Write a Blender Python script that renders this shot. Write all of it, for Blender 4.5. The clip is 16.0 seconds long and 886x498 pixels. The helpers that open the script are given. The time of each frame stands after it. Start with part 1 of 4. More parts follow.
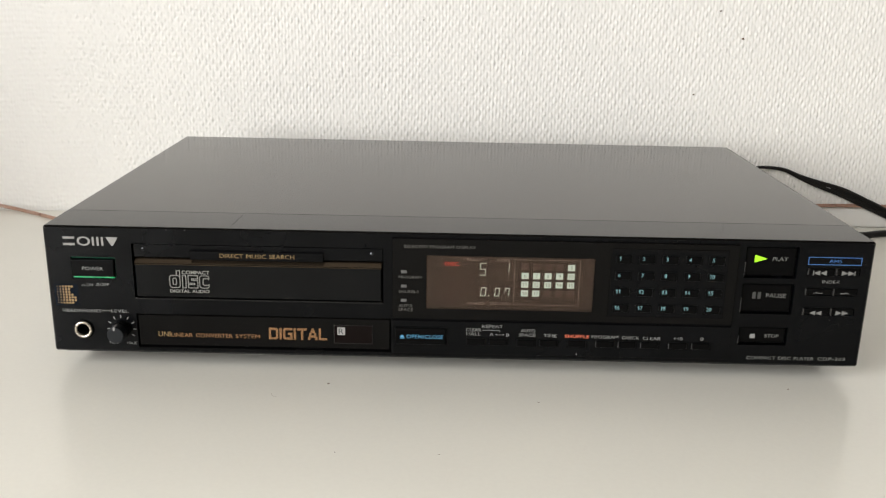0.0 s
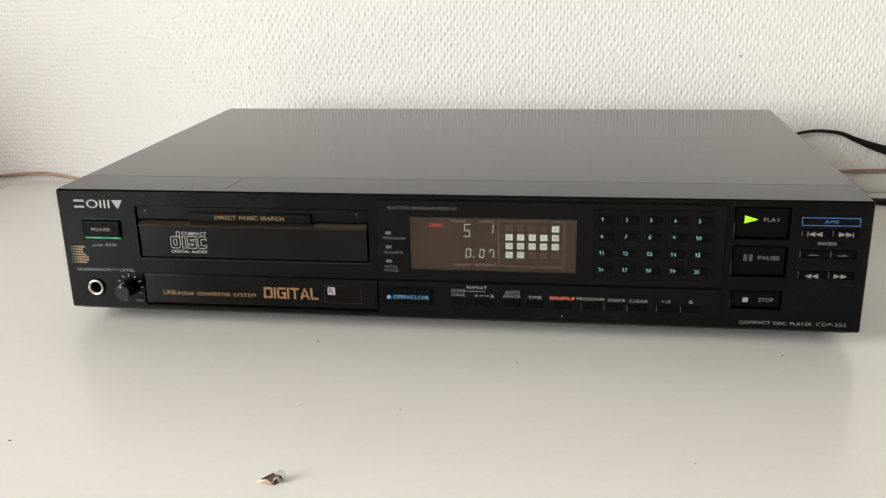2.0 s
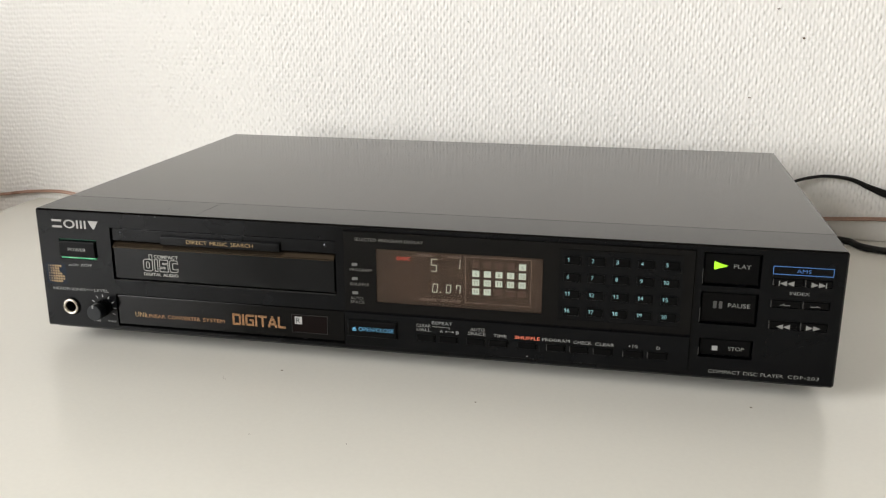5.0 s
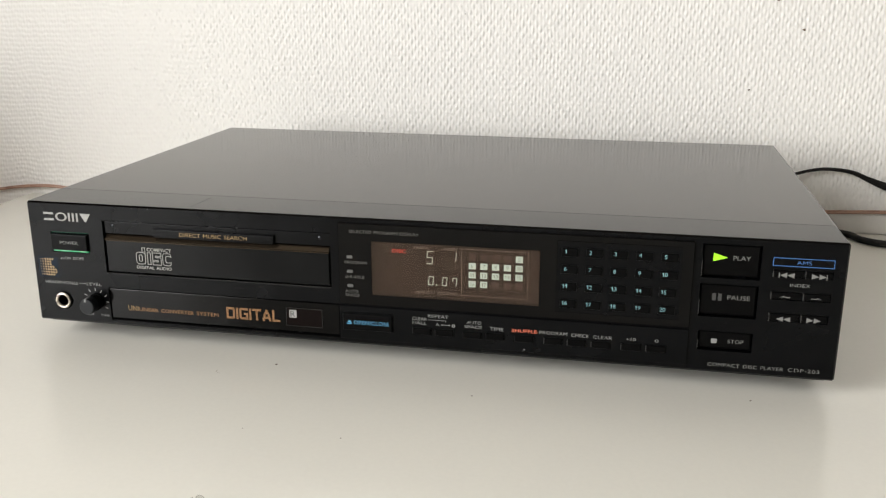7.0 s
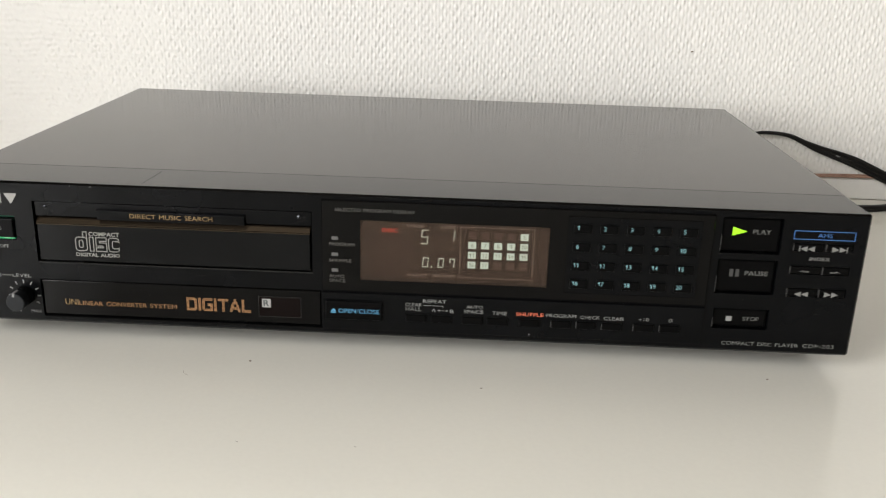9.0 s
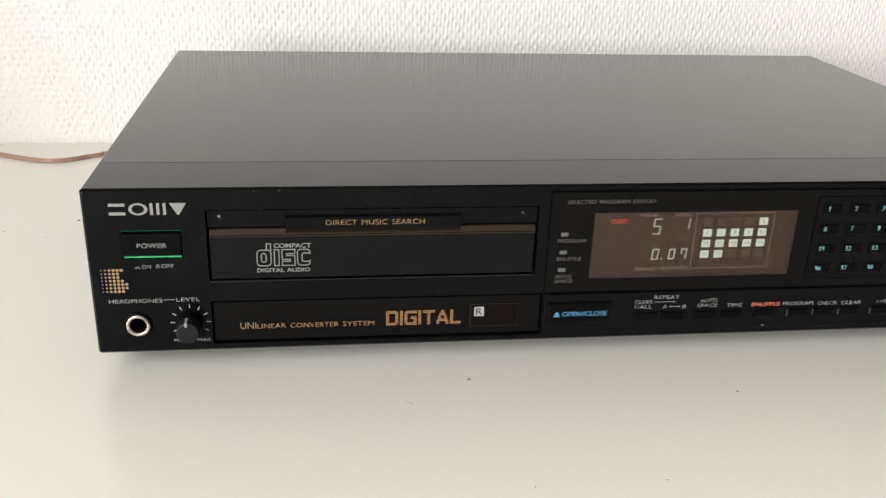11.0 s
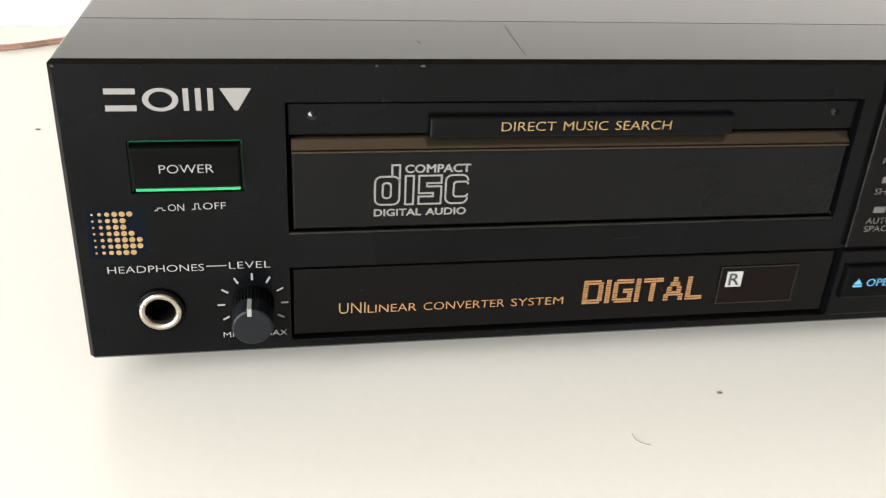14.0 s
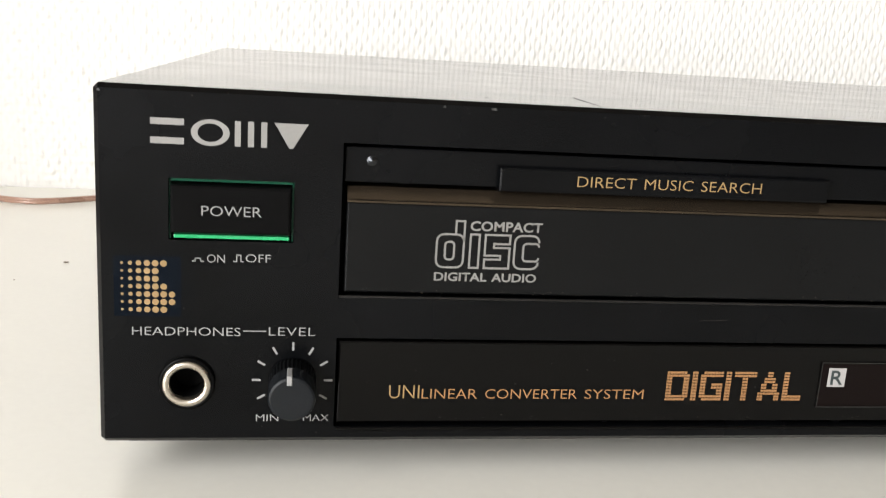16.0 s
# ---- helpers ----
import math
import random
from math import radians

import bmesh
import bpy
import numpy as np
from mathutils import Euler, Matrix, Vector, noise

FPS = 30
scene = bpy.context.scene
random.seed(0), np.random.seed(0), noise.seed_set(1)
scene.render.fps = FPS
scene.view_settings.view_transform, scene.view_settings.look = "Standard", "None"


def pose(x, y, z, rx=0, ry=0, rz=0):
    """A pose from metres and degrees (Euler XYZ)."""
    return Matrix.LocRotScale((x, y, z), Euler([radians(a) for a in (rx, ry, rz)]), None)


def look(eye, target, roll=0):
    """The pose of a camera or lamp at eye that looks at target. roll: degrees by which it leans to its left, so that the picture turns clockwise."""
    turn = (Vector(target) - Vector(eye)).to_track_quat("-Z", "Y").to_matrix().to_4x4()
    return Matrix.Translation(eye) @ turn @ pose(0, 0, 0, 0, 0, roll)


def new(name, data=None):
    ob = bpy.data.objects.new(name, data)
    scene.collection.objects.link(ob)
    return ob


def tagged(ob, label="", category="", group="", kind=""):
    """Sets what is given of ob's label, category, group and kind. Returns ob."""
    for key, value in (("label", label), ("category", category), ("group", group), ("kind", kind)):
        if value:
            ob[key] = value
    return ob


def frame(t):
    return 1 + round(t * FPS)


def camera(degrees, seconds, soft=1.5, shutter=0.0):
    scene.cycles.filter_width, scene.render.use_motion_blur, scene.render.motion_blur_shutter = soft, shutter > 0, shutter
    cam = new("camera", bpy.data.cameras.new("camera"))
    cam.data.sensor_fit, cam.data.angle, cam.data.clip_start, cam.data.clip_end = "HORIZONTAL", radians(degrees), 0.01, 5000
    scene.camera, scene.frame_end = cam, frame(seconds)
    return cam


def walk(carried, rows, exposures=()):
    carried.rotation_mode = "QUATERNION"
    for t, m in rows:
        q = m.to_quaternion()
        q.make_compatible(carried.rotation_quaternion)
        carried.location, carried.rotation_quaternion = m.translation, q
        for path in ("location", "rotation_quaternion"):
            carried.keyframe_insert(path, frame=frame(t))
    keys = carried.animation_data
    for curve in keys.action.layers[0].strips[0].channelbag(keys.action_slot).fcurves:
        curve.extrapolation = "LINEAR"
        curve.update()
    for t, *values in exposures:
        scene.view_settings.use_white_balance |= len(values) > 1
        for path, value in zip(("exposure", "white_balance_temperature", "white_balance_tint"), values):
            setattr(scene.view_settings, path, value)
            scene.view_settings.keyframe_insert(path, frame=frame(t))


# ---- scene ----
cam = camera(51.24, 16.0, soft=1.25, shutter=0.4)
PATH = [
    (0, (-0.007, -0.45842, 0.2082), (-0.00972, 0.49964, -0.07837), 1.14),
    (0.5, (-0.0015, -0.46847, 0.2012), (-0.00271, 0.49694, -0.05956), 0.44),
    (1, (0.00092, -0.47903, 0.19213), (0.00114, 0.48938, -0.05725), 0.11),
    (1.5, (0.02813, -0.46465, 0.20058), (-0.04086, 0.49027, -0.08817), 0.72),
    (2, (0.06886, -0.46076, 0.2009), (-0.0704, 0.48028, -0.1074), -1.25),
    (2.5, (0.08398, -0.45397, 0.20735), (-0.0929, 0.49057, -0.06936), -1.04),
    (3, (0.09769, -0.44793, 0.20345), (-0.09539, 0.49411, -0.07093), -0.10),
    (3.5, (0.10989, -0.44683, 0.20398), (-0.08294, 0.49539, -0.06992), 0.17),
    (4, (0.11143, -0.44793, 0.20353), (-0.08339, 0.49348, -0.07179), 0.07),
    (6.5, (0.11209, -0.44459, 0.19805), (-0.08194, 0.496, -0.08059), 0.10),
    (7, (0.11251, -0.44258, 0.19727), (-0.08181, 0.49757, -0.08266), -0.00),
    (7.5, (0.11316, -0.44115, 0.19656), (-0.08131, 0.49846, -0.08507), 0.11),
    (8, (0.11483, -0.43984, 0.19803), (-0.06548, 0.50049, -0.09052), 0.54),
    (8.5, (0.09235, -0.43171, 0.19558), (-0.04083, 0.5121, -0.10686), 1.22),
    (9, (0.03431, -0.40589, 0.19251), (0.00521, 0.54088, -0.1281), 1.78),
    (9.5, (-0.02141, -0.39262, 0.19443), (0.03181, 0.55013, -0.13479), 1.94),
    (10, (-0.0732, -0.38177, 0.19652), (0.02143, 0.55251, -0.14723), 2.26),
    (10.2, (-0.08849, -0.37451, 0.19724), (0.01628, 0.55695, -0.15117), 2.20),
    (12.3, (-0.15258, -0.26133, 0.18235), (-0.00485, 0.61931, -0.2678), 2.76),
    (12.5, (-0.15767, -0.2469, 0.17506), (-0.00571, 0.63146, -0.27814), 2.95),
    (13, (-0.16698, -0.21586, 0.15412), (-0.00736, 0.65292, -0.31465), 3.13),
    (13.5, (-0.17009, -0.19777, 0.14206), (0.00174, 0.66749, -0.32889), 3.36),
    (14, (-0.17148, -0.18379, 0.13337), (-0.00164, 0.68583, -0.33022), 3.25),
    (14.5, (-0.17564, -0.17465, 0.11762), (-0.00682, 0.71427, -0.3082), 3.75),
    (15, (-0.17561, -0.16798, 0.09948), (-0.00439, 0.74928, -0.26013), 3.94),
    (15.5, (-0.17983, -0.17018, 0.09102), (-0.00847, 0.77814, -0.17603), 5.02),
    (16, (-0.17806, -0.1747, 0.09161), (-0.02436, 0.78721, -0.13446), 3.62),
]
EXPOSURES = [(0, 0.0, 6500, 10), (9.0, 0.0, 6500, 10), (10.2, 0.05, 6450, 11), (12.4, 0.49, 6420, 12), (13.2, 0.59, 6420, 12), (14.0, 0.70, 6420, 11), (14.6, 0.57, 6420, 11), (15.3, 0.65, 6430, 11), (16, 0.40, 6440, 11)]
walk(cam, [(t, look(eye, target, roll)) for t, eye, target, roll in PATH], EXPOSURES)

# ---- world, light ----
WINDOW = (-1.97, -0.67, -0.02, 1.28)  # y0, y1, z0, z1 of the opening in the side wall
world = bpy.data.worlds.new("world")
scene.world = world
world.use_nodes = True
wn = world.node_tree
sky = wn.nodes.new("ShaderNodeTexSky")
sky.sky_type, sky.sun_disc, sky.sun_elevation, sky.sun_rotation = "NISHITA", False, 0.8, 1.2
wn.links.new(sky.outputs[0], wn.nodes["Background"].inputs[0])
wn.nodes["Background"].inputs[1].default_value = 0.1

lamp = bpy.data.lights.new("window_daylight", "AREA")
lamp.shape, lamp.size, lamp.size_y = "RECTANGLE", WINDOW[1] - WINDOW[0], WINDOW[3] - WINDOW[2]
lamp.energy, lamp.color = 76.0, (1.0, 0.985, 0.96)
lamp_ob = new("window_daylight", lamp)
lamp_ob.location = (-1.11, (WINDOW[0] + WINDOW[1]) / 2, (WINDOW[2] + WINDOW[3]) / 2)
lamp_ob.rotation_euler = (radians(90), 0, radians(-90))


# ---- materials ----
def surface(name, colour, rough, metal=0.0, vary=0.08, fine=900.0, broad=14.0, bump=0.0, bump_scale=1500.0, coat=0.0,
            specular=0.5, stretch=(1, 1, 1), rough_vary=0.06):
    """A procedural surface: grain and broad blotches in the colour, uneven gloss, fine relief."""
    m = bpy.data.materials.new(name)
    m.use_nodes = True
    nt = m.node_tree
    p = nt.nodes["Principled BSDF"]
    co = nt.nodes.new("ShaderNodeTexCoord")
    mp = nt.nodes.new("ShaderNodeMapping")
    mp.inputs["Scale"].default_value = stretch
    nt.links.new(co.outputs["Object"], mp.inputs["Vector"])
    big = nt.nodes.new("ShaderNodeTexNoise")
    big.inputs["Scale"].default_value, big.inputs["Detail"].default_value = broad, 4
    small = nt.nodes.new("ShaderNodeTexNoise")
    small.inputs["Scale"].default_value, small.inputs["Detail"].default_value = fine, 3
    for n in (big, small):
        nt.links.new(mp.outputs[0], n.inputs["Vector"])
    add = nt.nodes.new("ShaderNodeMath")
    add.operation = "ADD"
    nt.links.new(big.outputs["Fac"], add.inputs[0])
    nt.links.new(small.outputs["Fac"], add.inputs[1])
    span = nt.nodes.new("ShaderNodeMapRange")
    span.inputs["From Min"].default_value, span.inputs["From Max"].default_value = 0.5, 1.5
    span.inputs["To Min"].default_value, span.inputs["To Max"].default_value = 1 - vary, 1 + vary
    nt.links.new(add.outputs[0], span.inputs["Value"])
    tint = nt.nodes.new("ShaderNodeVectorMath")
    tint.operation = "SCALE"
    tint.inputs[0].default_value = colour
    nt.links.new(span.outputs[0], tint.inputs["Scale"])
    nt.links.new(tint.outputs[0], p.inputs["Base Color"])
    gloss = nt.nodes.new("ShaderNodeMapRange")
    gloss.inputs["From Min"].default_value, gloss.inputs["From Max"].default_value = 0.3, 0.7
    gloss.inputs["To Min"].default_value, gloss.inputs["To Max"].default_value = max(0.02, rough - rough_vary), rough + rough_vary
    nt.links.new(big.outputs["Fac"], gloss.inputs["Value"])
    nt.links.new(gloss.outputs[0], p.inputs["Roughness"])
    p.inputs["Metallic"].default_value = metal
    p.inputs["Specular IOR Level"].default_value = specular
    p.inputs["Coat Weight"].default_value = coat
    p.inputs["Coat Roughness"].default_value = 0.06
    if bump:
        relief = nt.nodes.new("ShaderNodeTexNoise")
        relief.inputs["Scale"].default_value, relief.inputs["Detail"].default_value = bump_scale, 2
        nt.links.new(mp.outputs[0], relief.inputs["Vector"])
        b = nt.nodes.new("ShaderNodeBump")
        b.inputs["Strength"].default_value, b.inputs["Distance"].default_value = bump, 0.0003
        nt.links.new(relief.outputs["Fac"], b.inputs["Height"])
        nt.links.new(b.outputs[0], p.inputs["Normal"])
    return m


def glow(name, colour, strength):
    m = bpy.data.materials.new(name)
    m.use_nodes = True
    p = m.node_tree.nodes["Principled BSDF"]
    p.inputs["Base Color"].default_value = (*[0.3 * c for c in colour], 1)
    p.inputs["Emission Color"].default_value = (*colour, 1)
    p.inputs["Emission Strength"].default_value = strength
    return m


def woven_wallpaper():
    """Painted glass-fibre wallpaper: staggered upright bumps over coarse threads."""
    m = surface("woven_wallpaper", (0.80, 0.785, 0.755), 0.55, vary=0.035, fine=260, broad=5, specular=0.3)
    nt = m.node_tree
    p = nt.nodes["Principled BSDF"]
    co = nt.nodes.new("ShaderNodeTexCoord")

    def layer(kind, scale):
        mp = nt.nodes.new("ShaderNodeMapping")
        mp.inputs["Scale"].default_value = scale
        nt.links.new(co.outputs["Object"], mp.inputs["Vector"])
        n = nt.nodes.new(kind)
        n.inputs["Scale"].default_value = 1.0
        nt.links.new(mp.outputs[0], n.inputs["Vector"])
        return n

    def mix(a, b, how, k=None):
        n = nt.nodes.new("ShaderNodeMath")
        n.operation = how
        nt.links.new(a, n.inputs[0])
        if b is not None:
            nt.links.new(b, n.inputs[1])
        if k is not None:
            n.inputs[1].default_value = k
        return n.outputs[0]

    axes = nt.nodes.new("ShaderNodeSeparateXYZ")
    nt.links.new(co.outputs["Object"], axes.inputs[0])

    def wave(axis, pitch, scale, sway):
        """A cosine along one axis with that pitch, swayed by noise."""
        drift = mix(layer("ShaderNodeTexNoise", scale).outputs["Fac"], None, "MULTIPLY", sway)
        turn = mix(axes.outputs[axis], None, "MULTIPLY", 2 * math.pi / pitch)
        return mix(mix(turn, drift, "ADD"), None, "COSINE")

    basket = mix(wave("X", 0.0066, (80, 0.0, 40), 4.0), wave("Z", 0.0108, (60, 0.0, 80), 4.5), "MULTIPLY")
    ribs = mix(mix(wave("X", 0.0033, (80, 0.0, 60), 8.0), None, "MULTIPLY", 0.4), mix(wave("Z", 0.0056, (40, 0.0, 120), 6.0), None, "MULTIPLY", 0.4), "ADD")
    size = layer("ShaderNodeTexNoise", (45, 0.0, 60))
    grain = layer("ShaderNodeTexNoise", (700, 0.0, 330))
    rough_weave = mix(mix(basket, ribs, "ADD"), mix(size.outputs["Fac"], None, "ADD", 0.25), "MULTIPLY")
    height = mix(rough_weave, mix(grain.outputs["Fac"], None, "MULTIPLY", 0.9), "ADD")
    b = nt.nodes.new("ShaderNodeBump")
    b.inputs["Strength"].default_value, b.inputs["Distance"].default_value = 0.65, 0.00052
    nt.links.new(height, b.inputs["Height"])
    nt.links.new(b.outputs[0], p.inputs["Normal"])
    return m


WALLPAPER = woven_wallpaper()
PAINTED_PAPER = surface("white_wall_paint", (0.785, 0.773, 0.742), 0.55, vary=0.035, fine=260, broad=5, specular=0.3, bump=0.12, bump_scale=1400)
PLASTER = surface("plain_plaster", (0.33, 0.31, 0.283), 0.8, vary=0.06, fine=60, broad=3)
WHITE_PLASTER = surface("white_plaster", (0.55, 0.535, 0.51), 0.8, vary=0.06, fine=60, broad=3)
# Dark tone stands in for a backlit window wall and cuts bounce light.
DIMMED_PLASTER = surface("dimmed_beige_plaster", (0.21, 0.18, 0.14), 0.8, vary=0.06, fine=60, broad=3)
FLOORING = surface("oak_floor", (0.26, 0.17, 0.1), 0.45, vary=0.25, fine=40, broad=3, stretch=(1, 12, 1))
LAMINATE = surface("white_laminate", (0.755, 0.74, 0.675), 0.22, specular=0.44, vary=0.025, fine=420, broad=7, bump=0.04, bump_scale=700, rough_vary=0.05)
PAINTED_STEEL = surface("grey_black_painted_steel", (0.0195, 0.0155, 0.0147), 0.11, vary=0.3, fine=1600, broad=48, bump=0.03,
                        bump_scale=2600, rough_vary=0.03, specular=0.305)
PAINTED_STEEL.node_tree.nodes["Principled BSDF"].inputs["Specular Tint"].default_value = (1, 0.965, 0.94, 1)
HOOD_PAINT = surface("black_hood_paint", (0.008, 0.0078, 0.0078), 0.12, vary=0.2, fine=1600, broad=16, bump=0.02, bump_scale=2600, specular=0.205, rough_vary=0.03)
SATIN_BLACK = surface("satin_black_panel", (0.0020, 0.0022, 0.0026), 0.23, specular=0.11, vary=0.6, rough_vary=0.09, fine=1500, broad=34, bump=0.12, bump_scale=3000)
DRAWER_BLACK = surface("drawer_black_paint", (0.0043, 0.0045, 0.0047), 0.22, specular=0.12, vary=0.35, fine=2400, broad=30, bump=0.02, bump_scale=4000)
GLOSS_BLACK = surface("gloss_black_plastic", (0.0011, 0.0010, 0.0010), 0.15, specular=0.155, vary=0.25, fine=1500, broad=25, rough_vary=0.05)
KEY_BLACK = surface("black_key_plastic", (0.0016, 0.0016, 0.0017), 0.33, specular=0.065, vary=0.2, fine=2500, broad=60, bump=0.05, bump_scale=5000)
DEEP_BLACK = surface("unlit_black_inside", (0.0012, 0.0012, 0.0012), 0.6, vary=0.2, specular=0.1)
BRONZE = surface("bronze_trim", (0.070, 0.053, 0.036), 0.17, metal=0.8, vary=0.12, fine=1200, broad=40, stretch=(0.1, 1, 1))
CHROME = surface("nickel_plate", (0.50, 0.455, 0.385), 0.28, metal=1.0, vary=0.1, fine=1500, broad=200)
GRIP_BLACK = surface("grip_plastic", (0.0016, 0.0018, 0.0020), 0.35, specular=0.07, vary=0.2, fine=1800, broad=150)
KNOB_BLACK = surface("knob_plastic", (0.0034, 0.0046, 0.0060), 0.45, specular=0.25, vary=0.2, fine=1800, broad=150, bump=0.1, bump_scale=3000)
INK_WHITE = surface("pale_grey_ink", (0.235, 0.235, 0.23), 0.5, vary=0.1, fine=3000, broad=200)
INK_DIM = surface("dim_grey_ink", (0.09, 0.086, 0.08), 0.5, vary=0.1, fine=3000, broad=200)
INK_GREY = surface("mid_grey_ink", (0.18, 0.18, 0.172), 0.5, vary=0.1, fine=3000, broad=200)
INK_SILVER = surface("silver_ink", (0.23, 0.225, 0.215), 0.42, metal=0.3, vary=0.08, fine=3000, broad=200)
INK_GOLD = surface("gold_ink", (0.27, 0.175, 0.075), 0.42, metal=0.2, vary=0.1, fine=3000, broad=200)
INK_ORANGE = surface("copper_orange_ink", (0.27, 0.135, 0.052), 0.45, vary=0.14, fine=3000, broad=200)
INK_FAINT = surface("unlit_dark_grey_symbol", (0.045, 0.045, 0.044), 0.4, vary=0.1, fine=3000, broad=200)
INK_RED = surface("orange_red_ink", (0.62, 0.14, 0.075), 0.5, vary=0.08, fine=3000, broad=200)
INK_BLUE = surface("blue_ink", (0.055, 0.16, 0.42), 0.5, vary=0.08, fine=3000, broad=200)
INK_SKY = surface("sky_blue_ink", (0.10, 0.33, 0.55), 0.5, vary=0.08, fine=3000, broad=200)
INK_CYAN = surface("pale_cyan_ink", (0.25, 0.50, 0.54), 0.5, vary=0.08, fine=3000, broad=200)
INK_BLACK = surface("black_ink", (0.02, 0.03, 0.03), 0.5, vary=0.1)
GREEN = surface("green_light_pipe", (0.015, 0.34, 0.12), 0.25, vary=0.08, fine=1200, broad=100)
GREEN_DARK = surface("green_tinted_liner", (0.0018, 0.060, 0.030), 0.3, vary=0.2, specular=0.2)
FOIL = surface("blue_foil_sticker", (0.0012, 0.0020, 0.0042), 0.15, specular=0.16, vary=0.25, fine=1400, broad=120)
FOIL.node_tree.nodes["Principled BSDF"].inputs["Specular Tint"].default_value = (0.55, 0.75, 1, 1)
LENS_BROWN = surface("brown_display_filter", (0.0120, 0.0080, 0.0060), 0.25, specular=0.17, vary=0.12, fine=600, broad=45, rough_vary=0.04)
LENS_RED = surface("dark_red_infrared_filter", (0.0030, 0.0011, 0.0011), 0.14, specular=0.13, vary=0.2)
SEG_OFF = surface("unlit_red_segment", (0.017, 0.0065, 0.0055), 0.35, vary=0.1)
LED_OFF = surface("frosted_unlit_lamp", (0.085, 0.085, 0.082), 0.4, vary=0.1)
SEG_LIT = glow("lit_segment", (0.66, 0.97, 0.93), 0.66)
SEG_RED = glow("lit_red_segment", (1.0, 0.08, 0.05), 0.42)
PLAY_LIT = glow("lit_green_arrow", (0.42, 1.0, 0.02), 0.92)
CORD_BLACK = surface("black_cord_rubber", (0.006, 0.0055, 0.0055), 0.42, specular=0.3, vary=0.2, fine=900, broad=40)
COPPER = surface("copper_in_clear_sleeve", (0.36, 0.215, 0.155), 0.32, metal=0.15, vary=0.22, fine=700, broad=60, coat=0.6)
CRUMB = surface("brown_crumb", (0.15, 0.11, 0.08), 0.8, vary=0.3)
BENT_METAL = surface("bent_copper_metal", (0.17, 0.12, 0.085), 0.28, metal=1.0, vary=0.25, fine=800, broad=300)
CHIP = surface("bare_metal_chip", (0.09, 0.09, 0.088), 0.3, metal=0.8, vary=0.2)
RIVET = surface("dark_steel_rivet", (0.035, 0.037, 0.04), 0.22, metal=1.0, vary=0.2)
SCUFFED = surface("dulled_steel_paint", (0.012, 0.011, 0.010), 0.24, vary=0.4, fine=2500, broad=400, specular=0.235)
DUST = surface("grey_brown_dust", (0.036, 0.032, 0.027), 0.8, vary=0.5, fine=2500, broad=300, specular=0.2)
LINT = surface("pale_brown_lint", (0.30, 0.25, 0.19), 0.8, vary=0.2)
INK_BRIGHT = surface("white_ink", (0.33, 0.32, 0.31), 0.5, vary=0.06, fine=3000, broad=200)
# Paler grey for slivers that draw the window glint on key sides.
GLINT = surface("painted_edge_glint", (0.038, 0.037, 0.036), 0.3, vary=0.3, fine=2500, broad=300)
EDGE_DARK = surface("worn_lip_sheen", (0.008, 0.0076, 0.007), 0.35, vary=0.9, fine=1500, broad=120, stretch=(0.15, 1, 1))


def smoked_pane():
    """Thin brown plastic, clear, with a faint diffuse haze in place of its surface reflection."""
    m = bpy.data.materials.new("smoked_brown_pane")
    m.use_nodes = True
    nt = m.node_tree
    nt.nodes.remove(nt.nodes["Principled BSDF"])
    tint = nt.nodes.new("ShaderNodeBsdfTransparent")
    tint.inputs["Color"].default_value = (0.90, 0.83, 0.78, 1)
    haze, mix = nt.nodes.new("ShaderNodeBsdfDiffuse"), nt.nodes.new("ShaderNodeMixShader")
    haze.inputs["Color"].default_value = (0.46, 0.36, 0.29, 1)
    mix.inputs["Fac"].default_value = 0.045
    nt.links.new(tint.outputs[0], mix.inputs[1])
    nt.links.new(haze.outputs[0], mix.inputs[2])
    nt.links.new(mix.outputs[0], nt.nodes["Material Output"].inputs["Surface"])
    return m


SMOKED = smoked_pane()
CLEAR = bpy.data.materials.new("clear_plastic")
CLEAR.use_nodes = True
CLEAR.node_tree.nodes["Principled BSDF"].inputs["Transmission Weight"].default_value = 1.0
CLEAR.node_tree.nodes["Principled BSDF"].inputs["IOR"].default_value = 1.12
CLEAR.node_tree.nodes["Principled BSDF"].inputs["Roughness"].default_value = 0.05


# ---- mesh helpers ----
def part(name, bm, material, parent=None, label=""):
    """Links a bmesh as one mesh object, under a thing or a part if one is given."""
    me = bpy.data.meshes.new(name)
    bmesh.ops.recalc_face_normals(bm, faces=bm.faces)
    bm.to_mesh(me)
    bm.free()
    me.materials.append(material)
    ob = new(name, me)
    if parent is not None:
        ob.parent = parent
    if label:
        tagged(ob, label)
    return ob


def smooth(ob):
    for f in ob.data.polygons:
        f.use_smooth = True
    return ob


def add_box(bm, x0, x1, y0, y1, z0, z1):
    v = [bm.verts.new((x, y, z)) for x in (x0, x1) for y in (y0, y1) for z in (z0, z1)]
    for q in ((0, 1, 3, 2), (4, 6, 7, 5), (0, 4, 5, 1), (2, 3, 7, 6), (0, 2, 6, 4), (1, 5, 7, 3)):
        bm.faces.new([v[i] for i in q])


def box(x0, x1, y0, y1, z0, z1, bevel=0.0, segments=2):
    bm = bmesh.new()
    add_box(bm, x0, x1, y0, y1, z0, z1)
    if bevel:
        bmesh.ops.bevel(bm, geom=bm.edges[:], offset=bevel, segments=segments, profile=0.6, affect="EDGES")
    return bm


